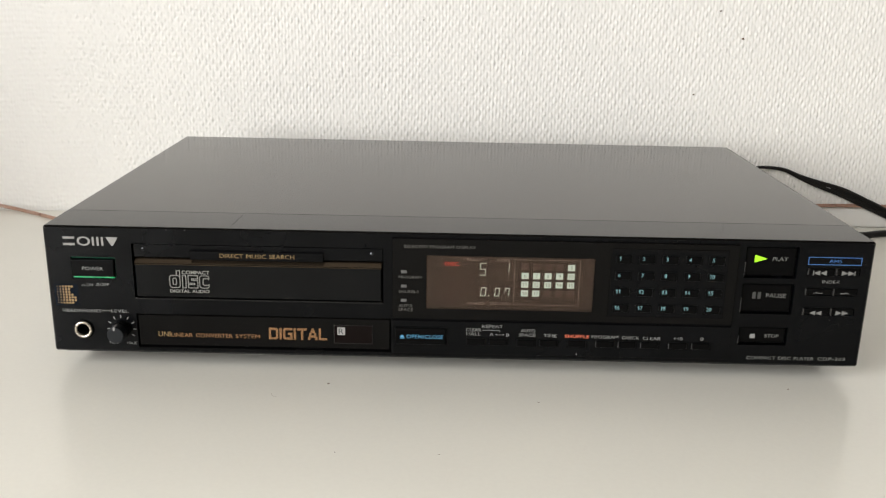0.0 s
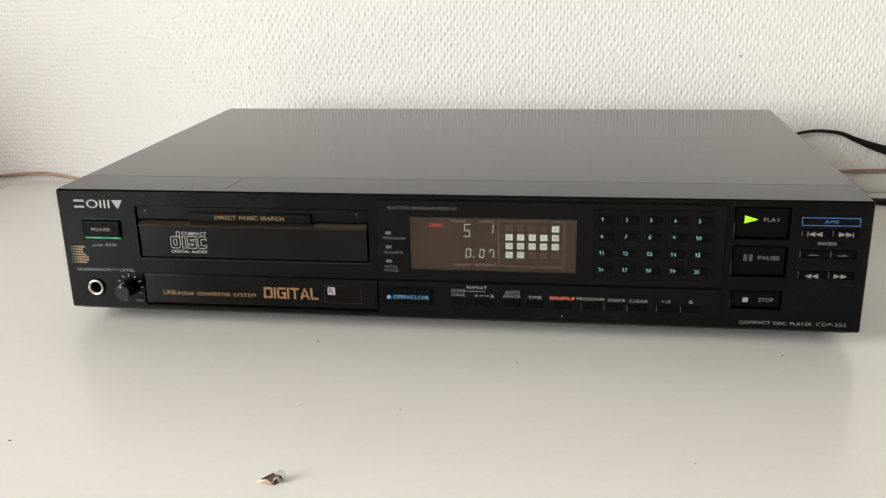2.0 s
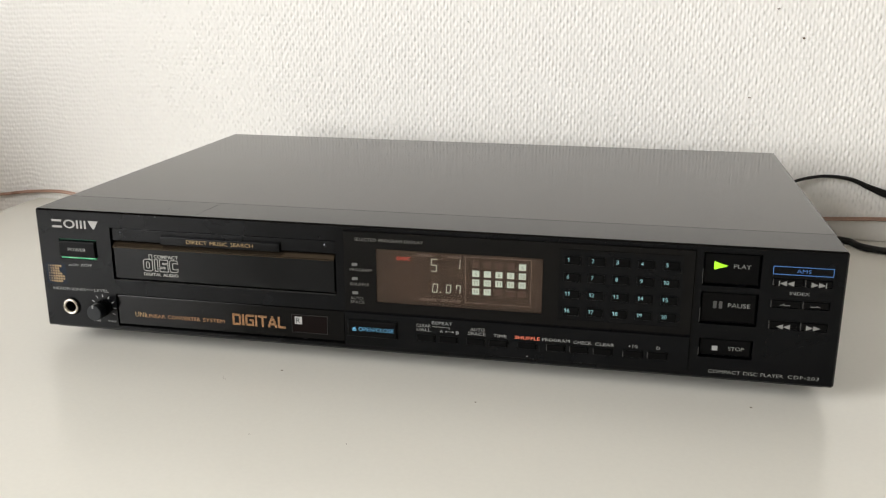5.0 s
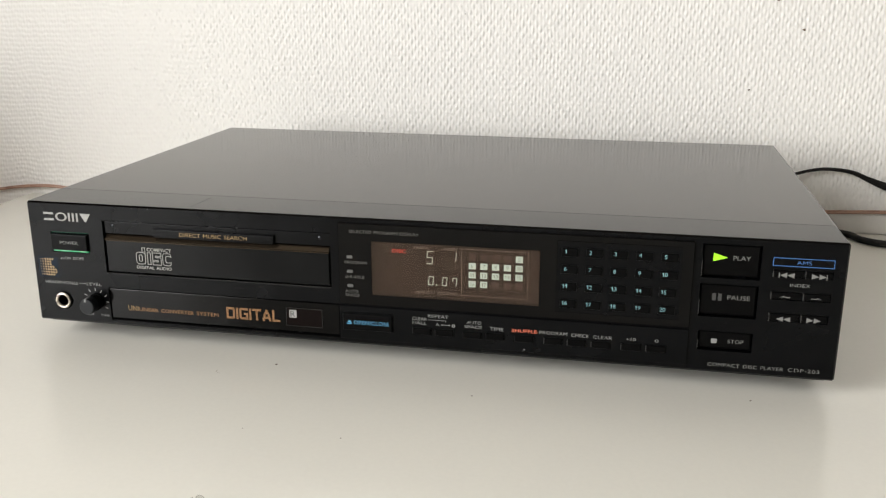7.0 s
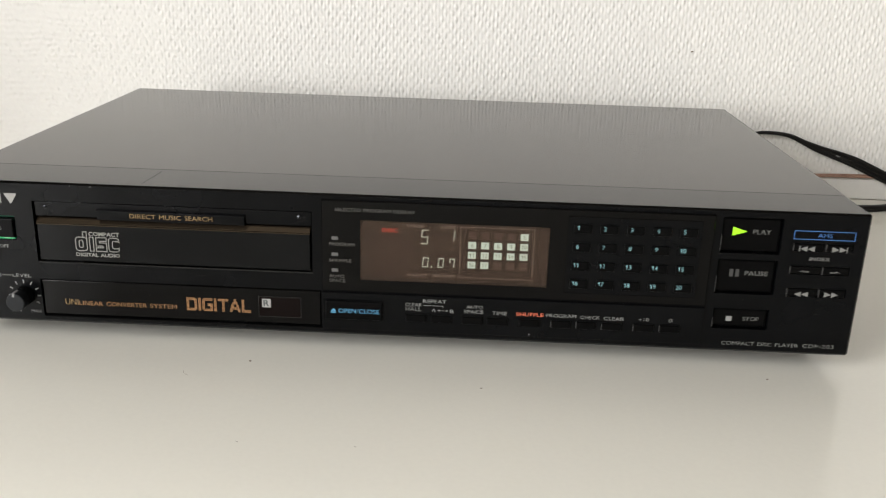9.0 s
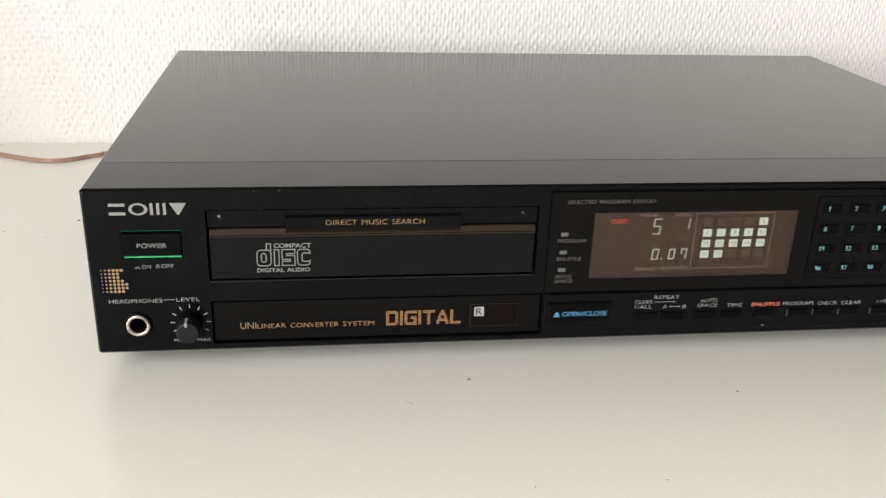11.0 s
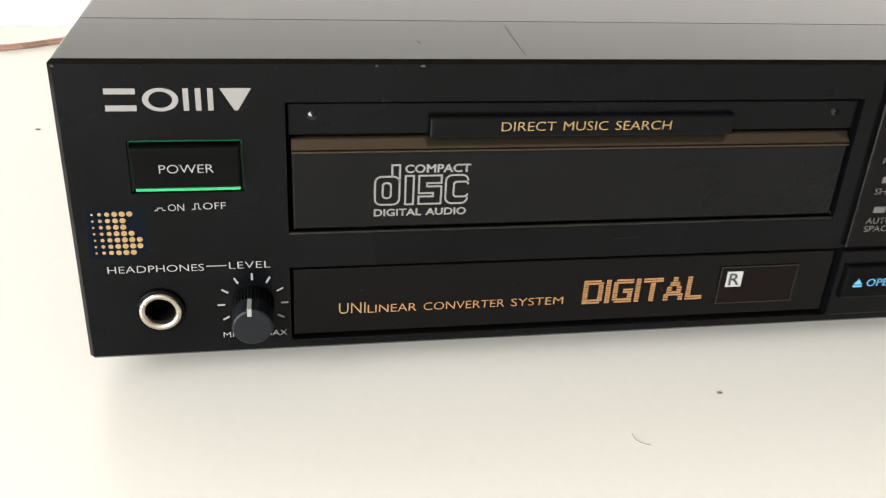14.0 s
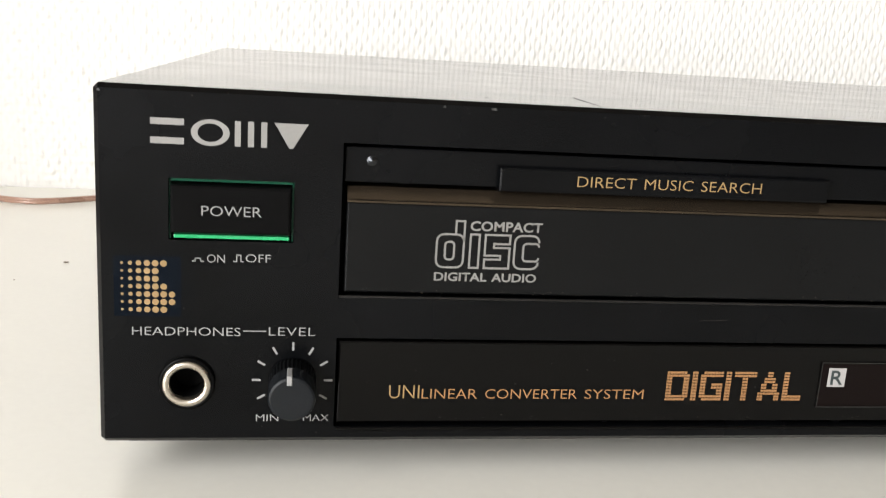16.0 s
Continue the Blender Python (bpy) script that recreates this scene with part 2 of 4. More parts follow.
def key_cap(x0, x1, z0, z1, front, back, edge=0.0005):
    """A push button: upright sides, a chamfered rim and a flat face towards -y."""
    bm = bmesh.new()
    loops = []
    for inset, y in ((0, back), (0, front + edge), (edge * 0.35, front + edge * 0.35), (edge, front)):
        loops.append([bm.verts.new((x, y, z)) for x, z in ((x0 + inset, z0 + inset), (x1 - inset, z0 + inset), (x1 - inset, z1 - inset), (x0 + inset, z1 - inset))])
    for a, b in zip(loops, loops[1:]):
        for i in range(4):
            bm.faces.new((a[i], a[(i + 1) % 4], b[(i + 1) % 4], b[i]))
    bm.faces.new(loops[-1])
    bm.faces.new(loops[0][::-1])
    return bm


def flat(polygons, y, thick=0.00008):
    """Thin print: polygons of (x, z), raised a little from the plane y."""
    bm = bmesh.new()
    for poly in polygons:
        a = [bm.verts.new((x, y - thick, z)) for x, z in poly]
        b = [bm.verts.new((x, y, z)) for x, z in poly]
        bm.faces.new(a)
        for i in range(len(poly)):
            j = (i + 1) % len(poly)
            bm.faces.new((a[i], b[i], b[j], a[j]))
    return bm


def rect(x0, x1, z0, z1):
    return [(x0, z0), (x1, z0), (x1, z1), (x0, z1)]


def outline(x0, x1, z0, z1, w):
    return [rect(x0, x1, z0, z0 + w), rect(x0, x1, z1 - w, z1), rect(x0, x0 + w, z0 + w, z1 - w), rect(x1 - w, x1, z0 + w, z1 - w)]


def rounded(x0, x1, z0, z1, r, w, n=4):
    """A rounded outline of width w, as quads."""
    def ring(d):
        pts = []
        for cx, cz, a0 in ((x1 - r, z1 - r, 0), (x0 + r, z1 - r, 90), (x0 + r, z0 + r, 180), (x1 - r, z0 + r, 270)):
            for i in range(n + 1):
                a = radians(a0 + 90 * i / n)
                pts.append((cx + (r - d) * math.cos(a), cz + (r - d) * math.sin(a)))
        return pts
    o, i = ring(0), ring(w)
    return [[o[k], o[(k + 1) % len(o)], i[(k + 1) % len(o)], i[k]] for k in range(len(o))]


def disc(cx, cz, r, n=12, squash=1.0):
    return [(cx + r * math.cos(2 * math.pi * i / n), cz + r * squash * math.sin(2 * math.pi * i / n)) for i in range(n)]


def words(text, x0, x1, zc, height, material, parent, y=0.0, bold=-0.008, name="lettering", label="", shear=0.0):
    """A printed word fitted between x0 and x1, its height centred on zc, standing on the plane y."""
    cu = bpy.data.curves.new(name, "FONT")
    cu.body, cu.resolution_u, cu.offset, cu.shear, cu.space_word = text, 3, bold, shear, 1.35
    tmp = bpy.data.objects.new(name, cu)
    me = bpy.data.meshes.new_from_object(tmp)
    # letters are stretched a little at most; the rest of the width is set between them
    span = [[f(v.co[k] for v in me.vertices) for k in (0, 1)] for f in (min, max)]
    wide, tall = span[1][0] - span[0][0], span[1][1] - span[0][1]
    goal = (x1 - x0) / height * tall / 1.34
    if len(text) > 1 and goal > wide:
        cu.space_character = 1 + (goal - wide) / (0.62 * (len(text) - 1))
        tmp.data = cu
        me = bpy.data.meshes.new_from_object(tmp)
    bpy.data.objects.remove(tmp)
    n = len(me.vertices)
    co = np.empty(n * 3)
    me.vertices.foreach_get("co", co)
    co = co.reshape(-1, 3)
    lo, hi = co.min(0), co.max(0)
    out = np.empty_like(co)
    out[:, 0] = x0 + (co[:, 0] - lo[0]) / (hi[0] - lo[0]) * (x1 - x0)
    out[:, 2] = zc - height / 2 + (co[:, 1] - lo[1]) / (hi[1] - lo[1]) * height
    out[:, 1] = y - 0.00009
    me.vertices.foreach_set("co", out.ravel())
    me.update()
    me.name = name
    me.materials.clear()
    me.materials.append(material)
    ob = new(name, me)
    ob.parent = parent
    return tagged(ob, label or "printed word %s" % text)


def figures(text, xc, zc, height, material, parent, y=0.0, wide=0.62, label=""):
    """Printed numerals of even width centred on xc; the one has a slanting flag."""
    step, bm = wide * height * 1.16, bmesh.new()
    for k, ch in enumerate(text):
        c = xc + (k - (len(text) - 1) / 2) * step
        a, z0, z1 = wide * height / 2, zc - height / 2, zc + height / 2
        if ch == "1":
            w = 0.16 * height
            for poly in ([(c - w * 0.2, z0), (c + w * 0.8, z0), (c + w * 0.8, z1), (c - w * 0.2, z1)], [(c - w * 0.2, z1), (c - w * 0.2, z1 - 1.3 * w), (c - a * 0.85, z1 - 2.2 * w), (c - a * 0.85, z1 - 1.3 * w)]):
                bm.faces.new([bm.verts.new((px, y - 0.00009, pz)) for px, pz in poly])
            continue
        ob = words(ch, c - a, c + a, zc, height, material, parent, y)
        bm.from_mesh(ob.data)
        bpy.data.objects.remove(ob)
    return part("lettering", bm, material, parent, label or "printed number %s" % text)


def lathe(profile, cx, cz, n=40):
    """Turns (radius, y) points round the axis along y through cx, cz."""
    bm = bmesh.new()
    rings = [[bm.verts.new((cx + r * math.cos(2 * math.pi * i / n), y, cz + r * math.sin(2 * math.pi * i / n))) for i in range(n)] for r, y in profile]
    for a, b in zip(rings, rings[1:]):
        for i in range(n):
            bm.faces.new((a[i], a[(i + 1) % n], b[(i + 1) % n], b[i]))
    return bm, rings


def tube(points, radius, n=10, steps=14):
    """A round cord through the points, glided by Catmull-Rom."""
    pts = [Vector(p) for p in points]
    pts = [2 * pts[0] - pts[1]] + pts + [2 * pts[-1] - pts[-2]]
    path = []
    for a, b, c, d in zip(pts, pts[1:], pts[2:], pts[3:]):
        for k in range(steps):
            t = k / steps
            path.append(0.5 * (2 * b + (c - a) * t + (2 * a - 5 * b + 4 * c - d) * t * t + (3 * b - a - 3 * c + d) * t ** 3))
    path.append(pts[-2])
    bm = bmesh.new()
    rings = []
    for i, p in enumerate(path):
        way = (path[min(i + 1, len(path) - 1)] - path[max(i - 1, 0)]).normalized()
        side = way.cross(Vector((0, 0, 1))).normalized()
        up = side.cross(way)
        thick = radius(p.x) if callable(radius) else radius
        rings.append([bm.verts.new(p + thick * (math.cos(2 * math.pi * k / n) * side + math.sin(2 * math.pi * k / n) * up)) for k in range(n)])
    for a, b in zip(rings, rings[1:]):
        for k in range(n):
            bm.faces.new((a[k], a[(k + 1) % n], b[(k + 1) % n], b[k]))
    bm.faces.new(rings[0][::-1])
    bm.faces.new(rings[-1])
    return bm


# ---- room ----
X0, X1, Y0, Y1, Z0, Z1 = -1.13, 3.3, -2.5, 0.334, -0.74, 1.75


def structure(name, bm, material, label):
    return tagged(part(name, bm, material), label, kind="structure")


wall = structure("wall_north", box(X0 - 0.1, X1 + 0.1, Y1 + 0.0012, Y1 + 0.12, Z0, Z1), WALLPAPER, "white painted wall with woven relief wallpaper behind the table")


def drift(xs, zs, px, pz, seed):
    """Smooth noise from 0 to 1 on the grid, with blobs of about px by pz metres."""
    g = np.random.RandomState(seed)
    u, w = (xs - xs[0]) / px, (zs - zs[0]) / pz
    table_of = g.rand(int(u[-1]) + 3, int(w[-1]) + 3)
    i, j = u.astype(int), w.astype(int)
    f, h = u - i, w - j
    f, h = (f * f * (3 - 2 * f))[:, None], (h * h * (3 - 2 * h))[None, :]
    at = lambda a, c: table_of[np.ix_(i + a, j + c)]
    return (at(0, 0) * (1 - f) + at(1, 0) * f) * (1 - h) + (at(0, 1) * (1 - f) + at(1, 1) * f) * h


def weave_sheet():
    """The relief wallpaper as a fine sheet: staggered upright bumps, ribs, and level threads that grow stronger to one side."""
    xs, zs = np.arange(-0.70, 0.62, 0.0008), np.arange(-0.06, 0.40, 0.0010)
    gx, gz = xs[:, None], zs[None, :]
    tau = 2 * math.pi
    sway = lambda px, pz, seed, k: k * (drift(xs, zs, px, pz, seed) - 0.5)
    across = math.pi * gx / 0.0028 + sway(0.030, 0.040, 1, 1.8) + sway(0.007, 0.011, 7, 0.9)
    along = math.pi * gz / 0.0044 + sway(0.024, 0.026, 2, 2.2) + sway(0.006, 0.010, 8, 1.1)
    basket, ribs, rows = np.cos(across) * np.cos(along), np.cos(2 * across), np.cos(2 * along)
    side = np.clip((-0.12 - gx) / 0.30, 0, 1)
    bead = np.clip(basket, -0.25, 0.7) * 1.25
    high = (0.70 - 0.34 * side) * bead + (0.34 - 0.16 * side) * ribs + (0.14 + 0.32 * side) * rows
    high = high * (0.5 + 0.9 * drift(xs, zs, 0.0045, 0.006, 5)) + 0.40 * (drift(xs, zs, 0.0022, 0.0045, 6) - 0.5) + 0.6 * (drift(xs, zs, 0.0017, 0.0022, 9) - 0.5)
    co = np.empty((len(xs), len(zs), 3))
    co[..., 0], co[..., 1], co[..., 2] = gx, Y1 - 0.00056 * high, gz
    a = (np.arange(len(xs) - 1)[:, None] * len(zs) + np.arange(len(zs) - 1)[None, :]).ravel()
    me = bpy.data.meshes.new("wallpaper")
    me.from_pydata(co.reshape(-1, 3), [], np.stack([a, a + len(zs), a + len(zs) + 1, a + 1], 1))
    me.polygons.foreach_set("use_smooth", np.ones(len(a), bool))
    me.materials.append(PAINTED_PAPER)
    ob = new("wallpaper", me)
    ob.parent = wall
    return tagged(ob, "white painted woven relief wallpaper")


weave_sheet()
bm = bmesh.new()
for a in ((Y0, WINDOW[0], Z0, Z1), (WINDOW[1], Y1, Z0, Z1), (WINDOW[0], WINDOW[1], Z0, WINDOW[2]), (WINDOW[0], WINDOW[1], WINDOW[3], Z1)):
    add_box(bm, X0 - 0.12, X0, a[0], a[1], a[2], a[3])
structure("wall_west", bm, DIMMED_PLASTER, "plain beige side wall toned dark as if backlit, with a wide window opening")
# Added out of view: throws soft shade on the wall left of the table.
structure("shade_block", box(-0.70, -0.60, -0.15, 0.31, Z0, 0.15), PLASTER, "plain unseen block added beside the table to shade the wall")
# Unseen east wall, kept dark so less light bounces behind the player.
structure("wall_east", box(X1, X1 + 0.12, Y0, Y1, Z0, Z1), DIMMED_PLASTER, "plain unseen beige side wall toned dark to cut bounce light")
structure("wall_south", box(X0, X1, Y0 - 0.12, Y0, Z0, Z1), WHITE_PLASTER, "plain white plaster wall at the far end of the room")
structure("floor", box(X0 - 0.12, X1 + 0.12, Y0 - 0.12, Y1 + 0.12, Z0 - 0.1, Z0), FLOORING, "brown oak floor of the room")
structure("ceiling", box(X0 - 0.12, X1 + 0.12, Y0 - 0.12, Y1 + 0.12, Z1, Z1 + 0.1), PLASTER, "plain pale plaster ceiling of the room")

structure("trim", box(0.05, 0.95, Y1 - 0.0022, Y1 - 0.0011, 0.0004, 0.0165, 0.0003), PAINTED_PAPER, "smooth white painted strip along the foot of the wallpaper")

# small dark specks and paint nibs on the wallpaper
rng = random.Random(4)
bm = bmesh.new()
SPECKS = [(-0.029, 0.170, 0.0006), (0.238, 0.160, 0.0014), (0.201, 0.113, 0.0011), (0.217, 0.182, 0.0012)]
for x, z, r in SPECKS:
    ring = [bm.verts.new((x + r * (0.6 + 0.6 * rng.random()) * math.cos(k), Y1 - 0.0005, z + 0.7 * r * (0.5 + 0.6 * rng.random()) * math.sin(k))) for k in (0, 1, 2, 3, 4, 5)]
    tip = bm.verts.new((x, Y1 - 0.0013, z))
    for k in range(6):
        bm.faces.new((ring[k], ring[(k + 1) % 6], tip))
tagged(part("wall_speck", bm, CRUMB), "tiny dark specks stuck on the white wallpaper", "speck", kind="stuff")

# ---- table ----
table = tagged(new("table"), "white laminate table with a satin top against the wall", "table")
table.location = (0.2, -0.1, Z0)
shift = Matrix.Translation((-0.2, 0.1, -Z0))


def table_part(name, bm, material, label=""):
    bm.transform(shift)
    return part(name, bm, material, table, label)


table_part("tabletop", box(-0.452, 0.95, -0.62, 0.3325, -0.03, 0.0, 0.0015, 3), LAMINATE, "white satin laminate top with fine scuffs")
for x in (-0.41, 0.90):
    for y in (-0.57, 0.28):
        table_part("leg", box(x - 0.02, x + 0.02, y - 0.02, y + 0.02, Z0, -0.0302, 0.002), LAMINATE)

# ---- compact disc player ----
W, XL, H0, H1, RIM = 0.215, -0.2155, 0.0098, 0.0795, 0.0325
player = tagged(new("cd_player"), "black compact disc player standing on the white table", "CD player")

TRAY = (-0.1703, -0.0392, 0.0401, 0.0706)
LOWER = (-0.1703, -0.0352, 0.0130, 0.0319)
PLATE = (-0.0345, 0.1447, 0.0326, 0.0766)
STRIP = (-0.0345, 0.1447, 0.0128, 0.0316)
POWER = (-0.2024, -0.1792, 0.0509, 0.0627)
PLAY, PAUSE, STOP = (0.1486, 0.1760, 0.0588, 0.0759), (0.1486, 0.1760, 0.0389, 0.0558), (0.1494, 0.1754, 0.0213, 0.0315)
SEARCH = [(0.1814, 0.2088, 0.0610, 0.0650), (0.1814, 0.2088, 0.0498, 0.0540), (0.1814, 0.2088, 0.0387, 0.0431)]
JACK = (-0.1990, 0.0224)
HOLES = [TRAY, LOWER, PLATE, STRIP, POWER, PLAY, PAUSE, STOP, *SEARCH, (JACK[0] - 0.0034, JACK[0] + 0.0034, JACK[1] - 0.0034, JACK[1] + 0.0034)]


def panel_mesh():
    """The front hood: a face with openings, a chamfered rim, and sides that run back to the cover."""
    c = 0.0009
    xs = sorted({XL + c, W - c, *[h[0] for h in HOLES], *[h[1] for h in HOLES]})
    zs = sorted({H0 + c, H1 - c, *[h[2] for h in HOLES], *[h[3] for h in HOLES]})
    bm = bmesh.new()
    cache = {}

    def v(x, y, z):
        k = (round(x, 6), round(y, 6), round(z, 6))
        if k not in cache:
            cache[k] = bm.verts.new(k)
        return cache[k]

    def solid(i, j):
        if not (0 <= i < len(xs) - 1 and 0 <= j < len(zs) - 1):
            return None
        cx, cz = (xs[i] + xs[i + 1]) / 2, (zs[j] + zs[j + 1]) / 2
        return not any(h[0] < cx < h[1] and h[2] < cz < h[3] for h in HOLES)

    deep = 0.007
    for i in range(len(xs) - 1):
        for j in range(len(zs) - 1):
            if not solid(i, j):
                continue
            a, b, d, e = xs[i], xs[i + 1], zs[j], zs[j + 1]
            bm.faces.new((v(a, 0, d), v(b, 0, d), v(b, 0, e), v(a, 0, e)))
            for (ni, nj), (p, q) in (((i - 1, j), ((a, d), (a, e))), ((i + 1, j), ((b, d), (b, e))), ((i, j - 1), ((a, d), (b, d))), ((i, j + 1), ((a, e), (b, e)))):
                if solid(ni, nj) is False:
                    bm.faces.new((v(p[0], 0, p[1]), v(q[0], 0, q[1]), v(q[0], deep, q[1]), v(p[0], deep, p[1])))
    for t in range(len(xs) - 1):
        for z, s in ((H0 + c, -1), (H1 - c, 1)):
            a, b = xs[t], xs[t + 1]
            bm.faces.new((v(a, 0, z), v(b, 0, z), v(b, c, z + s * c), v(a, c, z + s * c)))
    for t in range(len(zs) - 1):
        for x, s in ((XL + c, -1), (W - c, 1)):
            a, b = zs[t], zs[t + 1]
            bm.faces.new((v(x, 0, a), v(x, 0, b), v(x + s * c, c, b), v(x + s * c, c, a)))
    for x, s in ((XL + c, -1), (W - c, 1)):
        for z, u in ((H0 + c, -1), (H1 - c, 1)):
            bm.faces.new((v(x, 0, z), v(x + s * c, c, z), v(x, c, z + u * c)))
    return bm


def hood_mesh():
    """The skin behind the face: an open sleeve with clipped corners and a folded back edge."""
    c = 0.0009
    ring = [(XL, H0 + c), (XL + c, H0), (W - c, H0), (W, H0 + c), (W, H1 - c), (W - c, H1), (XL + c, H1), (XL, H1 - c)]
    bm = bmesh.new()
    loops = [[bm.verts.new((x * k, y, H0 + 0.0345 + (z - H0 - 0.0345) * m)) for x, z in ring] for y, k, m in ((c, 1, 1), (RIM - 0.0003, 1, 1), (RIM, 0.9985, 0.991), (RIM, 0.985, 0.95))]
    for a, b in zip(loops, loops[1:]):
        for k in range(8):
            bm.faces.new((a[k], a[(k + 1) % 8], b[(k + 1) % 8], b[k]))
    return bm


front = part("front_panel", panel_mesh(), SATIN_BLACK, player, "satin black front panel with pale printing")
# Chamfer colours carry reflections: blacker along top and bottom, paler at the sides.
front.data.materials.append(GLOSS_BLACK)
front.data.materials.append(HOOD_PAINT)
for f in front.data.polygons:
    f.material_index = 2 if abs(f.normal.x) > 0.6 and abs(f.normal.y) > 0.2 else int(0.2 < abs(f.normal.y) < 0.9)
part("hood", hood_mesh(), HOOD_PAINT, player, "painted metal hood behind the front panel")
part("backing", box(-W + 0.002, W - 0.002, 0.0100, RIM - 0.001, H0 + 0.001, H1 - 0.0012), DEEP_BLACK, player)
cover = part("cover", box(XL + 0.0004, W - 0.0004, RIM + 0.0001, 0.2712, H0 + 0.002, H1 - 0.0001, 0.0007, 2), PAINTED_STEEL, player, "dark grey painted steel cover with faint smudges")
# Lighter strip paints the bevel highlight along with the worn edge.
part("worn_edge_glint", box(W - 0.0007, W - 0.0002, RIM + 0.001, 0.2705, H1 - 0.0007, H1 - 0.0002, 0.0001, 1), CHIP, player, "bare worn metal edge of the cover with a painted highlight")
part("base_plate", box(-W + 0.004, W - 0.004, 0.004, 0.268, H0 - 0.0015, H0 + 0.0016), DEEP_BLACK, player)
for x in (-0.165, 0.165):
    for y in (0.045, 0.225):
        bm = bmesh.new()
        bmesh.ops.create_cone(bm, cap_ends=True, segments=32, radius1=0.017, radius2=0.0185, depth=0.0088, matrix=Matrix.Translation((x, y, 0.0044)))
        part("foot", bm, KEY_BLACK, player, "round black rubber foot")
for x, w in ((-0.1425, 1.0), (-0.1518, 0.5), (-0.2147, 0.45)):
    part("paint_chip", flat([[(x, 0.0781), (x + 0.0012 * w, 0.0780), (x + 0.0009 * w, 0.0785), (x + 0.0001 * w, 0.0784)]], 0), CHIP, front, "bare metal nick on the panel edge")

for pts in (((-0.1182, 0.0290), (-0.1177, 0.0280), (-0.1184, 0.0180), (-0.1192, 0.0040), (-0.11935, 0.0040), (-0.1189, 0.0160), (-0.1187, 0.0220)), ((-0.1412, 0.0150), (-0.1409, 0.0152), (-0.1405, 0.0128), (-0.1407, 0.0127))):
    bm = bmesh.new()
    bm.faces.new([bm.verts.new((x, y, H1 + 0.00006)) for x, y in pts])
    part("scuff", bm, SCUFFED, player, "faint dulled scuff on the hood")
# maker's mark as plain shapes
mark = [rect(-0.2055, -0.1995, 0.0725, 0.0737), rect(-0.2055, -0.1995, 0.0690, 0.0702)]
o = disc(-0.1948, 0.07135, 0.0035, 28, 0.70)
i = disc(-0.1948, 0.07135, 0.0023, 28, 0.74)
mark += [[o[k], o[(k + 1) % 28], i[(k + 1) % 28], i[k]] for k in range(28)]
mark += [rect(-0.1904, -0.1893, 0.0690, 0.0737), rect(-0.1856, -0.1845, 0.0690, 0.0737), rect(-0.1880, -0.1869, 0.0690, 0.0737)]
mark += [[(-0.1832, 0.0737), (-0.1769, 0.0737), (-0.1797, 0.0690), (-0.1804, 0.0690)]]
part("emblem", flat(mark, 0), INK_SILVER, front, "silver emblem of plain block shapes")

# dust, fine scratches and old dirt on the face
rng = random.Random(11)
motes = []
for k in range(110):
    x, z, w = rng.uniform(-0.213, 0.213), rng.choice((rng.uniform(0.012, 0.078), rng.uniform(0.0112, 0.0125), rng.uniform(0.0325, 0.0395), rng.uniform(0.0772, 0.0788))), rng.uniform(0.00006, 0.00017)
    if any(h[0] - w < x < h[1] + w and h[2] - w < z < h[3] + w for h in HOLES):
        continue
    motes.append(disc(x, z, w, 6, rng.uniform(0.6, 1.3)))
for x, z, run, rise in ((-0.095, 0.0366, 0.006, 0.0002), (0.196, 0.0300, 0.003, 0.0008)):
    motes.append([(x, z), (x + run, z + rise), (x + run, z + rise + 0.00007), (x, z + 0.00005)])
tagged(part("dust", flat(motes, 0, 0.00004), DUST, front), "faint dust motes and hairline scratches", kind="stuff")
dirt = []
for k in range(46):
    x, z, w = rng.uniform(-0.169, -0.040), rng.uniform(0.0414, 0.0422), rng.uniform(0.00006, 0.00022)
    dirt.append(disc(x, z, w, 6, rng.uniform(0.4, 0.9)))
LOW_DIRT = []
for k in range(60):
    x, z, w = rng.uniform(-0.169, -0.036), rng.choice((rng.uniform(0.0140, 0.0149), rng.uniform(0.0140, 0.0305))), rng.uniform(0.00005, 0.0002)
    LOW_DIRT.append(disc(x, z, w, 6, rng.uniform(0.4, 1.0)))

# power button
power = part("power_button", key_cap(-0.2019, -0.1797, 0.0525, 0.0617, -0.0016, 0.006, 0.0006), KEY_BLACK, player, "black rectangular power button")
words("POWER", -0.1962, -0.1852, 0.0570, 0.0019, INK_WHITE, power, -0.0016)
part("light_bar", box(-0.2014, -0.1800, -0.0003, 0.004, 0.0514, 0.0521, 0.0002), GREEN, power, "bright green strip under the button")
bm = bmesh.new()
for a in ((-0.20235, -0.17925, 0.0621, 0.0626), (-0.2023, -0.2020, 0.0511, 0.0626), (-0.1796, -0.1793, 0.0511, 0.0626)):
    add_box(bm, a[0], a[1], 0.0007, 0.0055, a[2], a[3])
part("liner", bm, GREEN_DARK, power, "dark green liner round the button")
words("ON", -0.1953, -0.1920, 0.0475, 0.0016, INK_WHITE, front)
words("OFF", -0.1881, -0.1834, 0.0477, 0.0016, INK_WHITE, front)
s = 0.00022
part("switch_symbol", flat([rect(-0.1981, -0.1974, 0.0468, 0.0468 + s), rect(-0.1976, -0.1976 + s, 0.0468, 0.0476), rect(-0.1976, -0.1964, 0.0474, 0.0476), rect(-0.1966, -0.1964, 0.0468, 0.0476), rect(-0.1966, -0.1959, 0.0468, 0.0468 + s)], 0), INK_WHITE, front)
